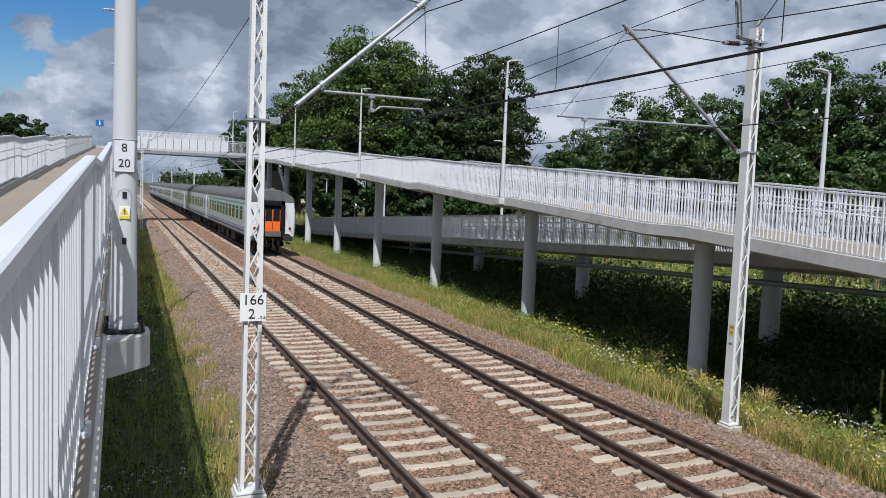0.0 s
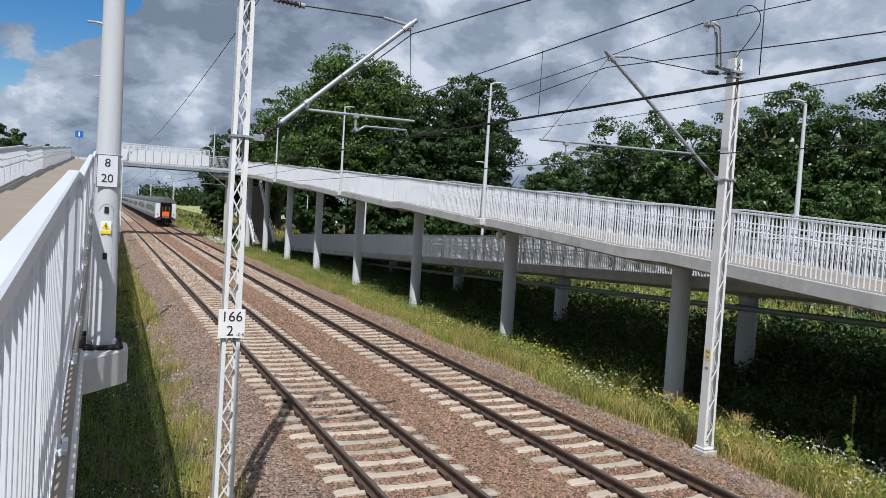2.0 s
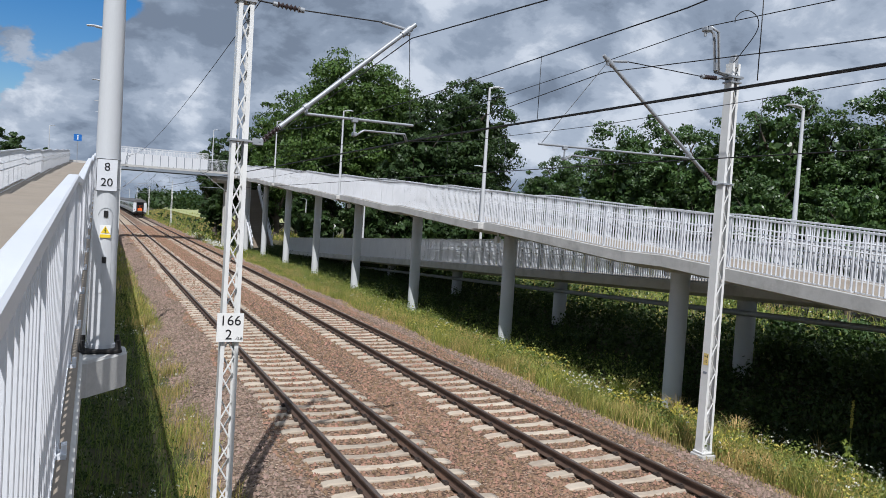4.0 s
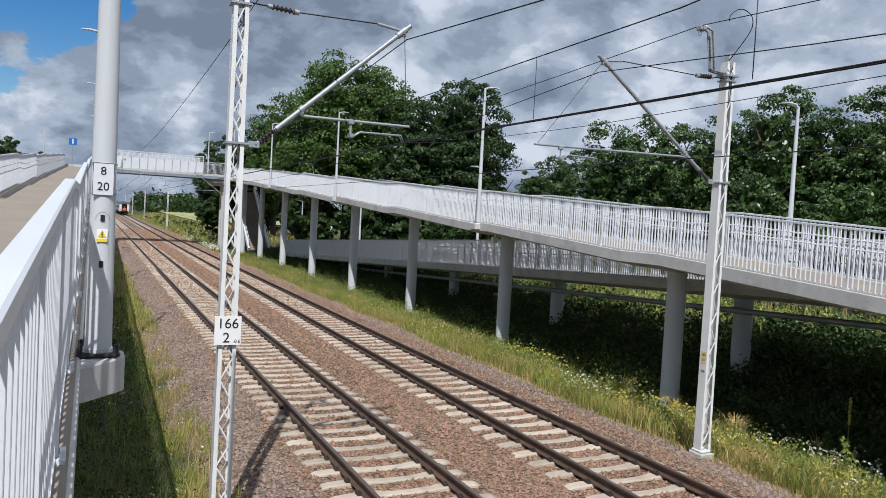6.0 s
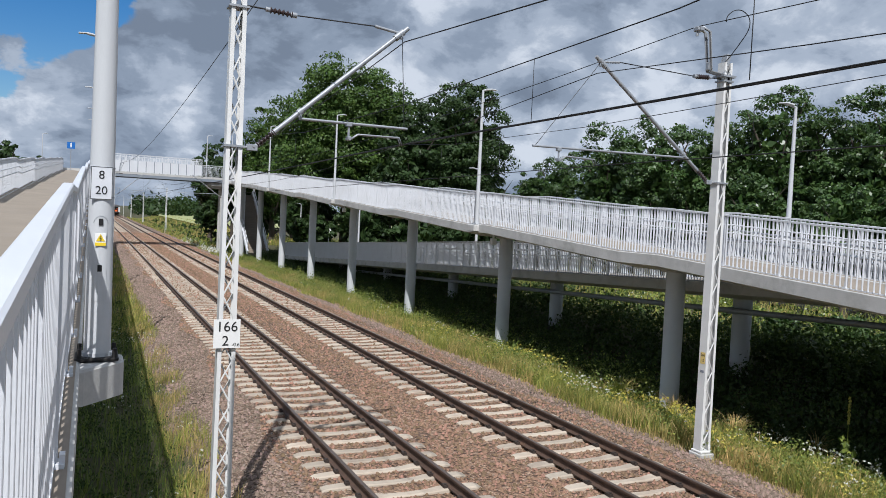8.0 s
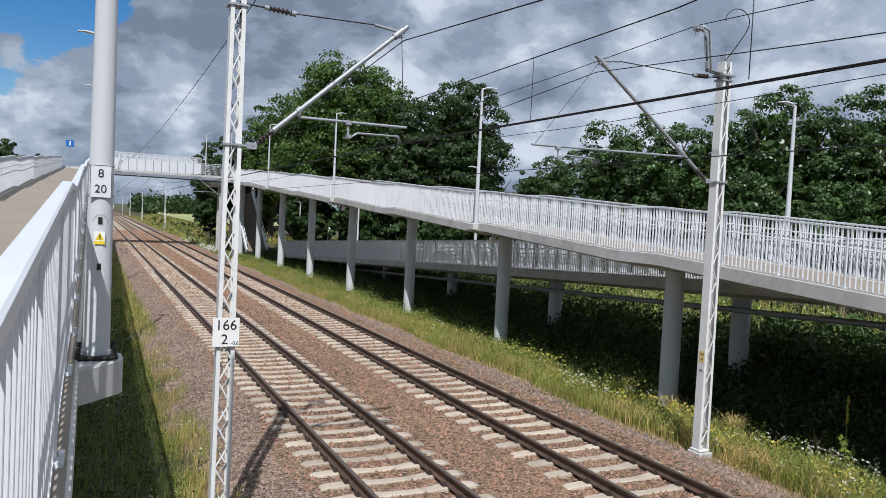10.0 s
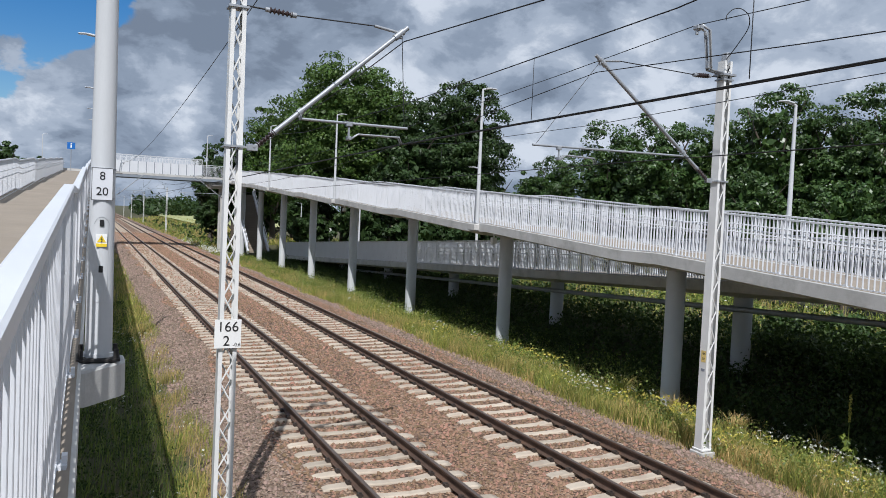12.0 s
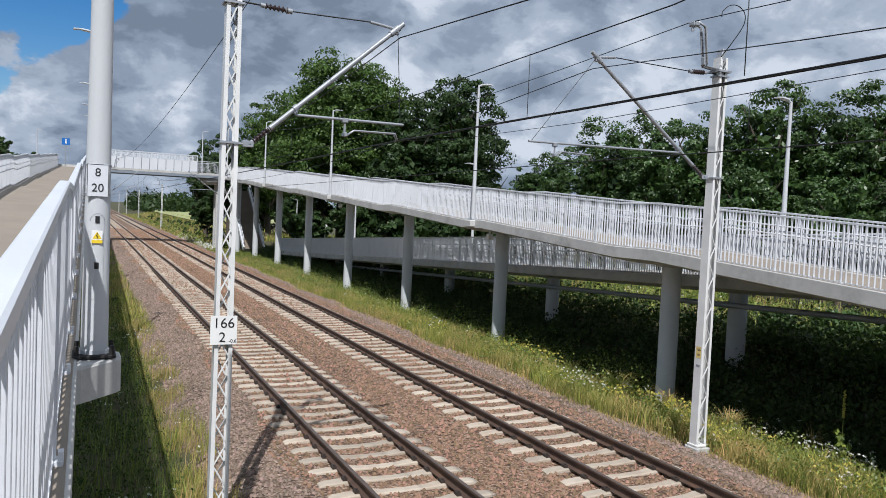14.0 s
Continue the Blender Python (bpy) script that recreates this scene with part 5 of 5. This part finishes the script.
def make_weeds():
    """Broad-leaved undergrowth in the shade, and flowers in the verge."""
    rng = np.random.default_rng(21)

    def plants(name, label, count, x0, x1, y0, y1, hgt, per, size, material, power=1.3, lo=-2.0):
        xs = x0 + (x1 - x0) * rng.random(count)
        ys = y0 + (y1 - y0) * rng.random(count) ** power
        if lo > -1:
            k = patchy(xs, ys, 0.5, lo)
            xs, ys = xs[k], ys[k]
        h = hgt * rng.uniform(0.4, 1.0, len(xs))
        c = np.stack([xs, ys, heights(xs, ys) + h * 0.55], 1)
        r = np.stack([0.30 * h + 0.05, 0.30 * h + 0.05, h * 0.6], 1)
        v, f = leaf_cloud(rng, c, r, per, size, 1.0)
        ob = mesh_np(name, v, f, material)
        tagged(ob, label, "weeds", kind="stuff")

    plants("nettle_undergrowth", "dense undergrowth below the ramps, leaves darkened for the shade", 2500, 15.6, 18.3, 8.0, 80, 1.0, 22, 0.10, M_SHADE_WEED, 1.4)
    # dark nettles added over lit meadow, in place of shade missing here
    plants("nettle_undergrowth", "tall nettles beside the lower ramp end, darkened in place of shade", 330, 18.8, 21.3, 8.0, 17, 2.0, 30, 0.10, M_SHADE_WEED, 1.0)
    plants("nettle_undergrowth", "tall nettles below the lower ramp, leaves darkened for the shade", 2300, 18.3, 21.2, 7.0, 75, 1.6, 20, 0.125, M_SHADE_WEED, 1.4)
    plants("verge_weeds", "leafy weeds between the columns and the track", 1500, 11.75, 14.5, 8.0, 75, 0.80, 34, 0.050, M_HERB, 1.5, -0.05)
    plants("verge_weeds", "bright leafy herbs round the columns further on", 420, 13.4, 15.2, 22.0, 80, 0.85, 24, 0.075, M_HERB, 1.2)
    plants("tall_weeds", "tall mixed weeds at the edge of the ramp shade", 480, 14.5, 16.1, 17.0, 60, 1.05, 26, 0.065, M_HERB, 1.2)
    plants("column_weeds", "leafy weeds along the edge of the shade, colour darkened for it", 520, 15.1, 16.3, 9.0, 75, 0.5, 26, 0.065, M_SHADE_WEED, 1.5)
    # dark leaves stand in for ramp shade that falls short of the verge
    plants("edge_weeds", "tall weeds, darkened to widen the shade beside the verge", 260, 14.6, 16.2, 7.0, 14.5, 0.75, 34, 0.055, M_SHADE_WEED, 1.2)
    plants("shade_weeds", "leafy weeds in the shade of the near ramp", 1300, -1.0, 1.55, 4.0, 40, 0.50, 24, 0.045, M_SHADE_WEED, 1.6)
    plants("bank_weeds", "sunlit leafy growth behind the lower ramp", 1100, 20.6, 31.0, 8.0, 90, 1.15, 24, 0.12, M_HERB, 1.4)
    plants("line_herbs", "mixed green herbs and low shrubs along the far line", 450, 11.6, 20.0, 92.0, 240, 0.9, 22, 0.26, M_HERB, 1.4)
    plants("line_shrubs", "dark low shrubs along the far line", 110, 13.5, 19.0, 96.0, 260, 1.1, 26, 0.30, M_LEAF2, 1.4)
    plants("pale_umbels", "pale flowering umbels beside the far track", 120, 11.3, 13.0, 78.0, 110, 0.8, 16, 0.10, M_FLOWERW, 1.2)
    for name, label, n, x0, x1, y1, s, material, hz in (
            ("yellow_flowers", "small yellow flowers in the verge", 1400, 11.7, 14.2, 34, 0.040, M_FLOWER, 0.62),
            ("white_flowers", "small white flower heads in the verge", 1100, 11.6, 15.5, 50, 0.034, M_FLOWERW, 0.66),
            ("white_flowers", "pale flower heads in the meadow behind the ramps", 700, 20.4, 27.0, 45, 0.05, M_FLOWERW, 1.0),
            ("white_flowers", "small white flower heads in the shade", 900, -0.6, 2.0, 30, 0.026, M_FLOWERW, 0.55)):
        xs = x0 + (x1 - x0) * rng.random(n)
        ys = 8.0 + (y1 - 8.0) * rng.random(n) ** 1.5
        k = patchy(xs, ys, 0.7, 0.20)
        xs, ys = xs[k], ys[k]
        c = np.stack([xs, ys, heights(xs, ys) + hz * rng.uniform(0.5, 1.0, len(xs))], 1)
        v, f = leaf_cloud(rng, c, np.full((len(xs), 3), 0.05), 5, s, 0.5)
        ob = mesh_np(name, v, f, material)
        tagged(ob, label, "flowers", kind="stuff")


def make_flower_patches():
    """Close patches of flowers on their stems in the sunny verge."""
    rng = np.random.default_rng(31)
    for name, label, n, x, y, r, h, size, material in (
            ("yellow_flowers", "patch of yellow flowers by the nearest column", 150, 13.3, 15.2, 0.9, 0.62, 0.055, M_FLOWER),
            ("yellow_flowers", "patch of yellow flowers at the foot of the mast", 90, 12.8, 13.2, 0.6, 0.50, 0.050, M_FLOWER),
            ("yellow_flowers", "patch of tall yellow flowers in dry grass", 70, 13.9, 22.0, 0.9, 0.70, 0.055, M_FLOWER),
            ("white_flowers", "patch of white umbels at the edge of the shade", 90, 14.5, 10.6, 0.5, 0.60, 0.040, M_FLOWERW),
            ("white_flowers", "patch of white umbels in the green verge", 80, 13.5, 17.8, 0.8, 0.55, 0.040, M_FLOWERW)):
        a, q = rng.random(n) * 6.283, r * np.sqrt(rng.random(n))
        xs, ys = x + q * np.cos(a), y + 1.8 * q * np.sin(a)
        zs = heights(xs, ys)
        hs = h * rng.uniform(0.6, 1.1, n)
        v, f = leaf_cloud(rng, np.stack([xs, ys, zs + hs], 1), np.full((n, 3), 0.035), 6, size, 0.4)
        tagged(mesh_np(name, v, f, material), label, "flowers", kind="stuff")
        c = np.stack([xs, ys, zs + hs * 0.5], 1)
        v, f = leaf_cloud(rng, c, np.stack([0 * hs + 0.06, 0 * hs + 0.06, hs * 0.5], 1), 12, 0.075, 1.0)
        tagged(mesh_np("flower_stems", v, f, M_HERB), "leafy green stems under the flower heads", "weeds", kind="stuff")


make_grass()
make_weeds()
make_flower_patches()


def make_tufts():
    """Tall arching grass tufts at the edge of the shade."""
    rng = np.random.default_rng(5)
    for x, y, n, h, m in ((13.90, 17.2, 280, 1.05, M_GRASS), (14.20, 13.2, 220, 0.95, M_DRY), (13.9, 24.6, 130, 0.75, M_GRASS), (13.4, 14.3, 90, 0.70, M_DRY), (14.2, 33.0, 140, 0.8, M_GRASS), (13.7, 10.3, 120, 0.8, M_GRASS), (14.40, 15.5, 140, 0.95, M_DRY), (15.2, 11.7, 70, 0.85, M_DRY), (14.8, 20.7, 120, 0.8, M_GRASS), (15.3, 23.2, 110, 0.8, M_GRASS), (14.6, 37.0, 150, 0.9, M_GRASS), (14.3, 47.0, 150, 0.9, M_GRASS), (13.2, 20.6, 90, 0.65, M_GRASS), (14.3, 28.5, 110, 0.7, M_DRY)):
        z = ground_z(x, y) - 0.02
        a = rng.random(n) * 6.283
        hh = h * rng.uniform(0.55, 1.0, n)
        out = hh * rng.uniform(0.15, 0.75, n)
        dx, dy = np.cos(a), np.sin(a)
        base = np.stack([0.10 * dx * rng.random(n), 0.10 * dy * rng.random(n), 0 * dx], 1)
        w = np.stack([-dy, dx, 0 * dx], 1) * 0.008
        v, f = [], []
        ts = (0.0, 0.35, 0.7, 1.0)
        pts = []
        for t in ts:
            r = out * t ** 1.8
            zz = hh * (1.25 * t - 0.45 * t ** 2.6)
            c = base + np.stack([dx * r, dy * r, zz], 1)
            k = 1.0 - 0.85 * t ** 2
            pts += [c - w * k, c + w * k]
        v = np.stack(pts, 1).reshape(-1, 3)
        q = np.array([(0, 1, 3, 2), (2, 3, 5, 4), (4, 5, 7, 6)])
        f = (q[None] + 8 * np.arange(n)[:, None, None]).reshape(-1, 4)
        ob = mesh_np("grass_tuft", v, f, m)
        ob.location = (x, y, z)
        tagged(ob, "tall arching grass tuft at the edge of the shade", "grass tuft", group="grass tufts")


make_tufts()


def make_mullein(x, y, h):
    """A single tall flowering stalk with drooping leaves."""
    z = ground_z(x, y) - 0.02
    m = thing("mullein", "tall yellow-flowering stalk standing at the edge of the shade", "plant", (x, y, z))
    bm = bmesh.new()
    tube(bm, (0, 0, 0), (0.02, 0.01, h * 0.66), 0.012, 0.009, n=7)
    tube(bm, (0.02, 0.01, h * 0.66), (0.0, 0.0, h), 0.009, 0.004, n=7)
    part("stalk", bm, M_HERB, m)
    rng = np.random.default_rng(8)
    c = np.stack([0.01 * rng.random(26), 0.01 * rng.random(26), np.linspace(h * 0.70, h, 26)], 1)
    v, f = leaf_cloud(rng, c, np.full((26, 3), 0.030), 9, 0.028, 0.5)
    mesh_np("flower_spike", v, f, M_FLOWER, m)
    c = np.stack([0.10 * rng.uniform(-1, 1, 14), 0.10 * rng.uniform(-1, 1, 14), h * rng.uniform(0.05, 0.55, 14)], 1)
    v, f = leaf_cloud(rng, c, np.full((14, 3), 0.07), 3, 0.15, 0.6)
    mesh_np("foliage", v, f, M_HERB, m)


make_mullein(14.36, 10.38, 1.85)

# big trees behind the ramps
make_tree("lime_tree", "broad old lime tree with a dense domed green crown", 23.1, 73.4, 0.3, 19.5, 7.9, 6.6, 2.0, 1, M_LEAF, 1250, 56, 0.25, 44)
make_tree("lime_tree", "tall green lime tree behind the domed one", 28.8, 75.5, 0.3, 17.8, 5.6, 4.8, 2.0, 12, M_LEAF, 480, 48, 0.27, 24)
make_tree("lime_tree", "green lime tree with rounded crown near the stairs", 20.9, 96.5, 0.3, 18.6, 4.8, 4.8, 1.5, 2, M_LEAF, 440, 48, 0.25, 24)
make_tree("oak_tree", "dark oak with sparse browning top", 30.4, 63.0, 0.3, 17.3, 5.5, 5.0, 2.0, 14, M_LEAF2, 560, 54, 0.23, 30)
make_tree("oak_tree", "dark round tree behind the lower ramp", 25.6, 62.5, 0.3, 13.0, 4.2, 4.2, 1.0, 4, M_LEAF2, 320, 48, 0.26)
make_tree("oak_tree", "dark tree beyond the bridge end", 16.3, 98.5, 0.3, 14.0, 3.4, 3.4, 0.8, 5, M_LEAF2, 300, 46, 0.30)
make_tree("oak_tree", "dark low-branched tree beyond the bridge", 15.9, 115.0, 0.3, 13.6, 3.0, 3.2, 0.8, 6, M_LEAF2, 260, 46, 0.32)
make_tree("oak_tree", "low dark tree at the edge of the oak", 36.0, 65.5, 0.3, 9.4, 2.8, 2.8, 0.6, 7, M_LEAF2, 160, 46, 0.24)
for x, y, h, r, s in ((32.8, 53.1, 9.3, 1.8, 20), (33.6, 50.6, 10.4, 2.3, 21), (31.8, 42.6, 11.4, 2.6, 22), (32.6, 40.0, 12.1, 2.4, 23), (33.0, 37.6, 11.5, 2.1, 24), (33.6, 35.1, 11.6, 2.1, 25), (34.6, 33.3, 12.3, 2.2, 26), (34.8, 31.0, 13.5, 2.4, 27), (36.4, 30.2, 12.4, 2.1, 28), (37.1, 28.6, 12.0, 2.0, 29), (37.6, 27.1, 12.5, 2.1, 30), (39.0, 26.3, 13.3, 2.4, 31), (40.0, 24.0, 13.0, 2.5, 32), (34.5, 44.5, 9.0, 2.6, 33), (35.5, 38.5, 9.2, 2.6, 34), (32.0, 29.5, 7.5, 2.2, 35), (33.5, 25.0, 7.0, 2.4, 36), (35.0, 22.0, 7.6, 2.6, 37)):
    make_tree("maple_tree", "young maple with loose green crown in a hedge row", x, y, 0.4, h, r, r, 0.5, s, M_LEAF3, 200, 48, 0.16, 22)
for x, y, h, r, s in ((21.8, 64.0, 5.5, 2.6, 41), (23.4, 55.0, 5.0, 3.0, 42), (25.5, 48.5, 5.5, 3.0, 43), (27.0, 42.0, 5.5, 3.0, 44), (21.8, 78.0, 6.0, 2.8, 45), (20.5, 99.0, 8.0, 3.4, 47), (19.2, 71.0, 4.6, 2.4, 48), (28.0, 56.0, 6.5, 3.2, 49), (29.5, 49.0, 5.5, 2.8, 50), (24.5, 70.0, 6.0, 3.2, 56), (14.8, 106.0, 6.0, 2.6, 57), (22.5, 88.0, 7.0, 3.2, 58), (24.5, 101.0, 8.0, 3.6, 59), (19.5, 107.0, 7.0, 3.2, 60)):
    make_tree("bush", "dense dark green bush under the tree canopy", x, y, 0.2, h, r, r, 0.1, s, M_LEAF2, 150, 34, 0.29, 8)
for x, y, h, r, s in ((21.9, 16.4, 1.9, 1.2, 61), (22.4, 14.2, 2.1, 1.3, 62), (22.9, 12.2, 2.0, 1.3, 63), (22.0, 18.6, 1.5, 0.9, 64)):
    make_tree("shrub", "low leafy shrub half in sun behind the lower ramp", x, y, 0.2, h, r, r, 0.05, s, M_LEAF3, 40, 46, 0.12, 8)
# trees beyond the near ramp
for x, y, h, r, s in ((-10.9, 121.2, 13.0, 3.4, 51), (-14.5, 117.0, 13.6, 4.2, 52), (-8.8, 138.0, 12.2, 3.2, 53), (-18.5, 113.0, 14.2, 4.4, 54), (-6.8, 150.0, 11.4, 3.0, 55)):
    make_tree("tree", "green deciduous tree behind the near ramp", x, y, 0.0, h, r, r, 1.0, s, M_LEAF2, 200, 40, 0.38)


def make_woods():
    """Far belt of woodland along the line, and a field."""
    rng = np.random.default_rng(77)
    n = 420
    xs = np.concatenate([rng.uniform(20, 130, n // 2), rng.uniform(-140, 8, n // 4), rng.uniform(18, 60, n - n // 2 - n // 4)])
    ys = np.concatenate([rng.uniform(380, 460, n // 2), rng.uniform(430, 520, n // 4), rng.uniform(300, 420, n - n // 2 - n // 4)])
    h = rng.uniform(5, 10, n)
    c = np.stack([xs, ys, h * 0.5], 1)
    r = np.stack([h * 0.42, h * 0.42, h * 0.55], 1)
    v, f = leaf_cloud(rng, c, r, 60, 1.25, 1.0)
    ob = mesh_np("far_woods", v, f, M_LEAF2)
    tagged(ob, "far belt of dark green woodland", "woods", kind="stuff")
    bm = bmesh.new()
    vs = [bm.verts.new(p) for p in ((21, 170, 0.75), (140, 170, 0.75), (140, 390, 1.2), (23, 390, 1.2))]
    bm.faces.new(vs)
    fl = part("field", bm, M_CROP)
    tagged(fl, "pale ripening crop field beyond the line", "field", kind="structure")


make_woods()

# ---- the train ----
COACH_L = 26.4


def make_coach(last):
    """Passenger coach: origin on the rail head at its trailing end."""
    co = thing("passenger_coach", "light grey passenger coach with orange end door, rolling away" if last else "light grey passenger coach with dark roof, rolling away", "railway coach", (T2, 0, 0), group="train")
    hw, L = 1.41, COACH_L
    y0, y1 = 0.32, L - 0.32
    # side walls with slight tumblehome
    bm = bmesh.new()
    sweep(bm, [(-hw + 0.05, 1.05), (-hw, 1.45), (-hw, 2.6), (-hw + 0.05, 3.30), (hw - 0.05, 3.30), (hw, 2.6), (hw, 1.45), (hw - 0.05, 1.05)], [(0, y0, 0), (0, y1, 0)])
    body = part("body", bm, M_COACH, co)
    bm = bmesh.new()
    sec = [(-hw + 0.045, 3.29)] + [(-1.36 * math.cos(a), 3.36 + 0.70 * math.sin(a)) for a in np.linspace(0.12, math.pi - 0.12, 15)] + [(hw - 0.045, 3.29)]
    sweep(bm, sec, [(0, y0 - 0.05, -0.06), (0, y0 + 0.5, 0), (0, y1 - 0.5, 0), (0, y1 + 0.05, -0.06)])
    roof = part("roof", bm, M_ROOF, co, "sooty dark grey rounded roof")
    bm = bmesh.new()
    for i in range(8):
        box(bm, (0.3 * (-1) ** i, 2.2 + 3.1 * i, 4.07), (0.30, 0.45, 0.10), bevel=0.03)
    part("roof_vents", bm, M_ROOF, roof)
    for s in (-1, 1):
        bm = bmesh.new()
        box(bm, (s * (hw - 0.012), L / 2, 2.42), (0.03, L - 5.0, 1.0))
        part("window_band", bm, M_PALEMINT if last else M_COACH, co, "pale mint band round the windows" if last else "light grey band round the windows")
        bm = bmesh.new()
        box(bm, (s * (hw - 0.035), L / 2, 3.08), (0.03, L - 3.6, 0.10))
        part("cantrail_stripe", bm, M_MINT if last else M_COACHW, co, "mint green cantrail stripe" if last else "white cantrail stripe")
        for zz, hh in ((1.30, 0.09), (1.50, 0.035)):
            bm = bmesh.new()
            box(bm, (s * (hw - 0.006), L / 2, zz), (0.025, L - 1.0, hh))
            part("stripe", bm, M_NAVY, co, "navy stripe")
        for i in range(11):
            y = 3.9 + 1.86 * i
            bm = bmesh.new()
            box(bm, (s * (hw - 0.004), y, 2.40), (0.03, 1.20, 0.86), bevel=0.012)
            wi = part("window", bm, M_GLASS, co, "dark tinted window")
            bm = bmesh.new()
            box(bm, (s * (hw + 0.008), y, 2.62), (0.02, 1.16, 0.03))
            part("window_bar", bm, M_COACHW, wi)
        for y in (1.55, L - 1.55):
            bm = bmesh.new()
            box(bm, (s * (hw - 0.016), y, 2.05), (0.03, 0.85, 1.95), bevel=0.02)
            do = part("side_door", bm, M_COACHW, co, "white boarding door")
            bm = bmesh.new()
            box(bm, (s * (hw + 0.002), y, 2.48), (0.02, 0.50, 0.72), bevel=0.02)
            part("pane", bm, M_GLASS, do)
            bm = bmesh.new()
            for k in range(2):
                box(bm, (s * (hw - 0.12), y, 0.92 - 0.32 * k), (0.25, 0.75, 0.04))
            part("footboard", bm, M_UNDER, do)
    # ends
    for e, (ye, d) in enumerate(((y0, -1), (y1, 1))):
        for s in (-1, 1):
            bm = bmesh.new()
            box(bm, (s * 1.07, ye + d * 0.02, 2.25), (0.58, 0.05, 2.30), bevel=0.02)
            part("end_panel", bm, M_COACHW, co, "pale end panel")
            bm = bmesh.new()
            tube(bm, (s * 1.10, ye + d * 0.045, 1.62), (s * 1.10, ye + d * 0.09, 1.62), 0.085, n=14)
            part("tail_lamp", bm, M_RED, co, "round red tail lamp")
            bm = bmesh.new()
            tube(bm, (s * 0.875, ye, 1.06), (s * 0.875, ye + d * 0.36, 1.06), 0.10, n=14)
            tube(bm, (s * 0.875, ye + d * 0.36, 1.06), (s * 0.875, ye + d * 0.42, 1.06), 0.25, n=18)
            part("buffer", bm, M_UNDER, co, "black round buffer")
        bm = bmesh.new()
        for s in (-1, 1):
            box(bm, (s * 0.62, ye + d * 0.16, 2.18), (0.24, 0.28, 2.36), bevel=0.05)
        box(bm, (0, ye + d * 0.16, 3.19), (1.48, 0.28, 0.34), bevel=0.05)
        box(bm, (0, ye + d * 0.05, 2.10), (1.2, 0.10, 2.20))
        part("gangway", bm, M_RUBBER, co, "black rubber gangway surround")
        bm = bmesh.new()
        for s in (-1, 1):
            box(bm, (s * 0.245, ye + d * 0.125, 1.74), (0.47, 0.03, 0.62), bevel=0.008)
            for u in (0.026, 0.462):
                box(bm, (s * u, ye + d * 0.125, 2.42), (0.034, 0.03, 0.74), bevel=0.006)
        ed = part("end_door", bm, M_ORANGE, co, "orange end door behind the gangway")
        bm = bmesh.new()
        for s in (-1, 1):
            box(bm, (s * 0.245, ye + d * 0.121, 2.50), (0.39, 0.02, 0.88), bevel=0.008)
        part("pane", bm, M_GLASS, ed)
        bm = bmesh.new()
        box(bm, (0, ye + d * 0.29, 1.28), (0.98, 0.05, 0.34), bevel=0.01)
        part("fall_plate", bm, M_DUST, co, "dusty brown folded fall plate")
        bm = bmesh.new()
        box(bm, (0, ye - d * 0.05, 0.98), (2.6, 0.20, 0.30), bevel=0.02)
        tube(bm, (0, ye, 0.98), (0, ye + d * 0.45, 0.90), 0.05, n=8)
        tube(bm, (0, ye + d * 0.42, 0.92), (0, ye + d * 0.40, 0.45), 0.045, n=8)
        for s in (-1, 1):
            pipe(bm, [(s * 0.35, ye + d * 0.05, 0.92), (s * 0.36, ye + d * 0.28, 0.62), (s * 0.30, ye + d * 0.22, 0.40)], 0.03, 6)
        part("coupling", bm, M_UNDER, co, "black screw coupling and hoses")
    bm = bmesh.new()
    box(bm, (0, L / 2, 0.98), (2.5, L - 1.2, 0.22))
    for y, w, h in ((9.2, 2.2, 0.55), (12.4, 1.6, 0.6), (15.2, 1.9, 0.5), (17.6, 1.2, 0.6)):
        box(bm, (-0.75, y, 0.90 - h / 2), (0.9, w, h), bevel=0.03)
        box(bm, (0.75, y + 0.4, 0.90 - h / 2), (0.9, w, h), bevel=0.03)
    part("underframe", bm, M_UNDER, co, "black underframe with equipment boxes")
    for yb in (3.7, L - 3.7):
        bm = bmesh.new()
        for s in (-1, 1):
            box(bm, (s * 1.0, yb, 0.60), (0.16, 3.0, 0.22), bevel=0.03)
            for dy in (-1.25, 1.25):
                box(bm, (s * 1.02, yb + dy, 0.48), (0.24, 0.34, 0.34), bevel=0.04)
        box(bm, (0, yb, 0.62), (2.0, 0.5, 0.28))
        bogie = part("bogie", bm, M_UNDER, co, "black bogie frame")
        for dy in (-1.25, 1.25):
            bm = bmesh.new()
            for s in (-1, 1):
                tube(bm, (s * 0.70, yb + dy, 0.46), (s * 0.82, yb + dy, 0.46), 0.46, n=24)
            tube(bm, (-0.72, yb + dy, 0.46), (0.72, yb + dy, 0.46), 0.09, n=10)
            part("wheelset", bm, M_RAIL, bogie, "steel wheelset")
    return co


COACHES = [make_coach(True), make_coach(False)]
for i in range(2, 7):
    COACHES.append(copy_thing(COACHES[1], pose(T2, COACH_L * i, 0)))

# ---- motion of the train ----
TRAIN_ROWS = [(0.0, 47.4), (0.7, 71.0), (1.4, 94.8), (2.0, 114.5), (3.0, 147.6), (4.2, 189.0), (5.5, 234.0), (7.0, 286.0), (9.0, 355.0), (11.5, 441.0), (14.0, 528.0)]


def motions():
    for i, coach in enumerate(COACHES):
        walk(coach, [(t, pose(T2, y + COACH_L * i, 0)) for t, y in TRAIN_ROWS])


motions()
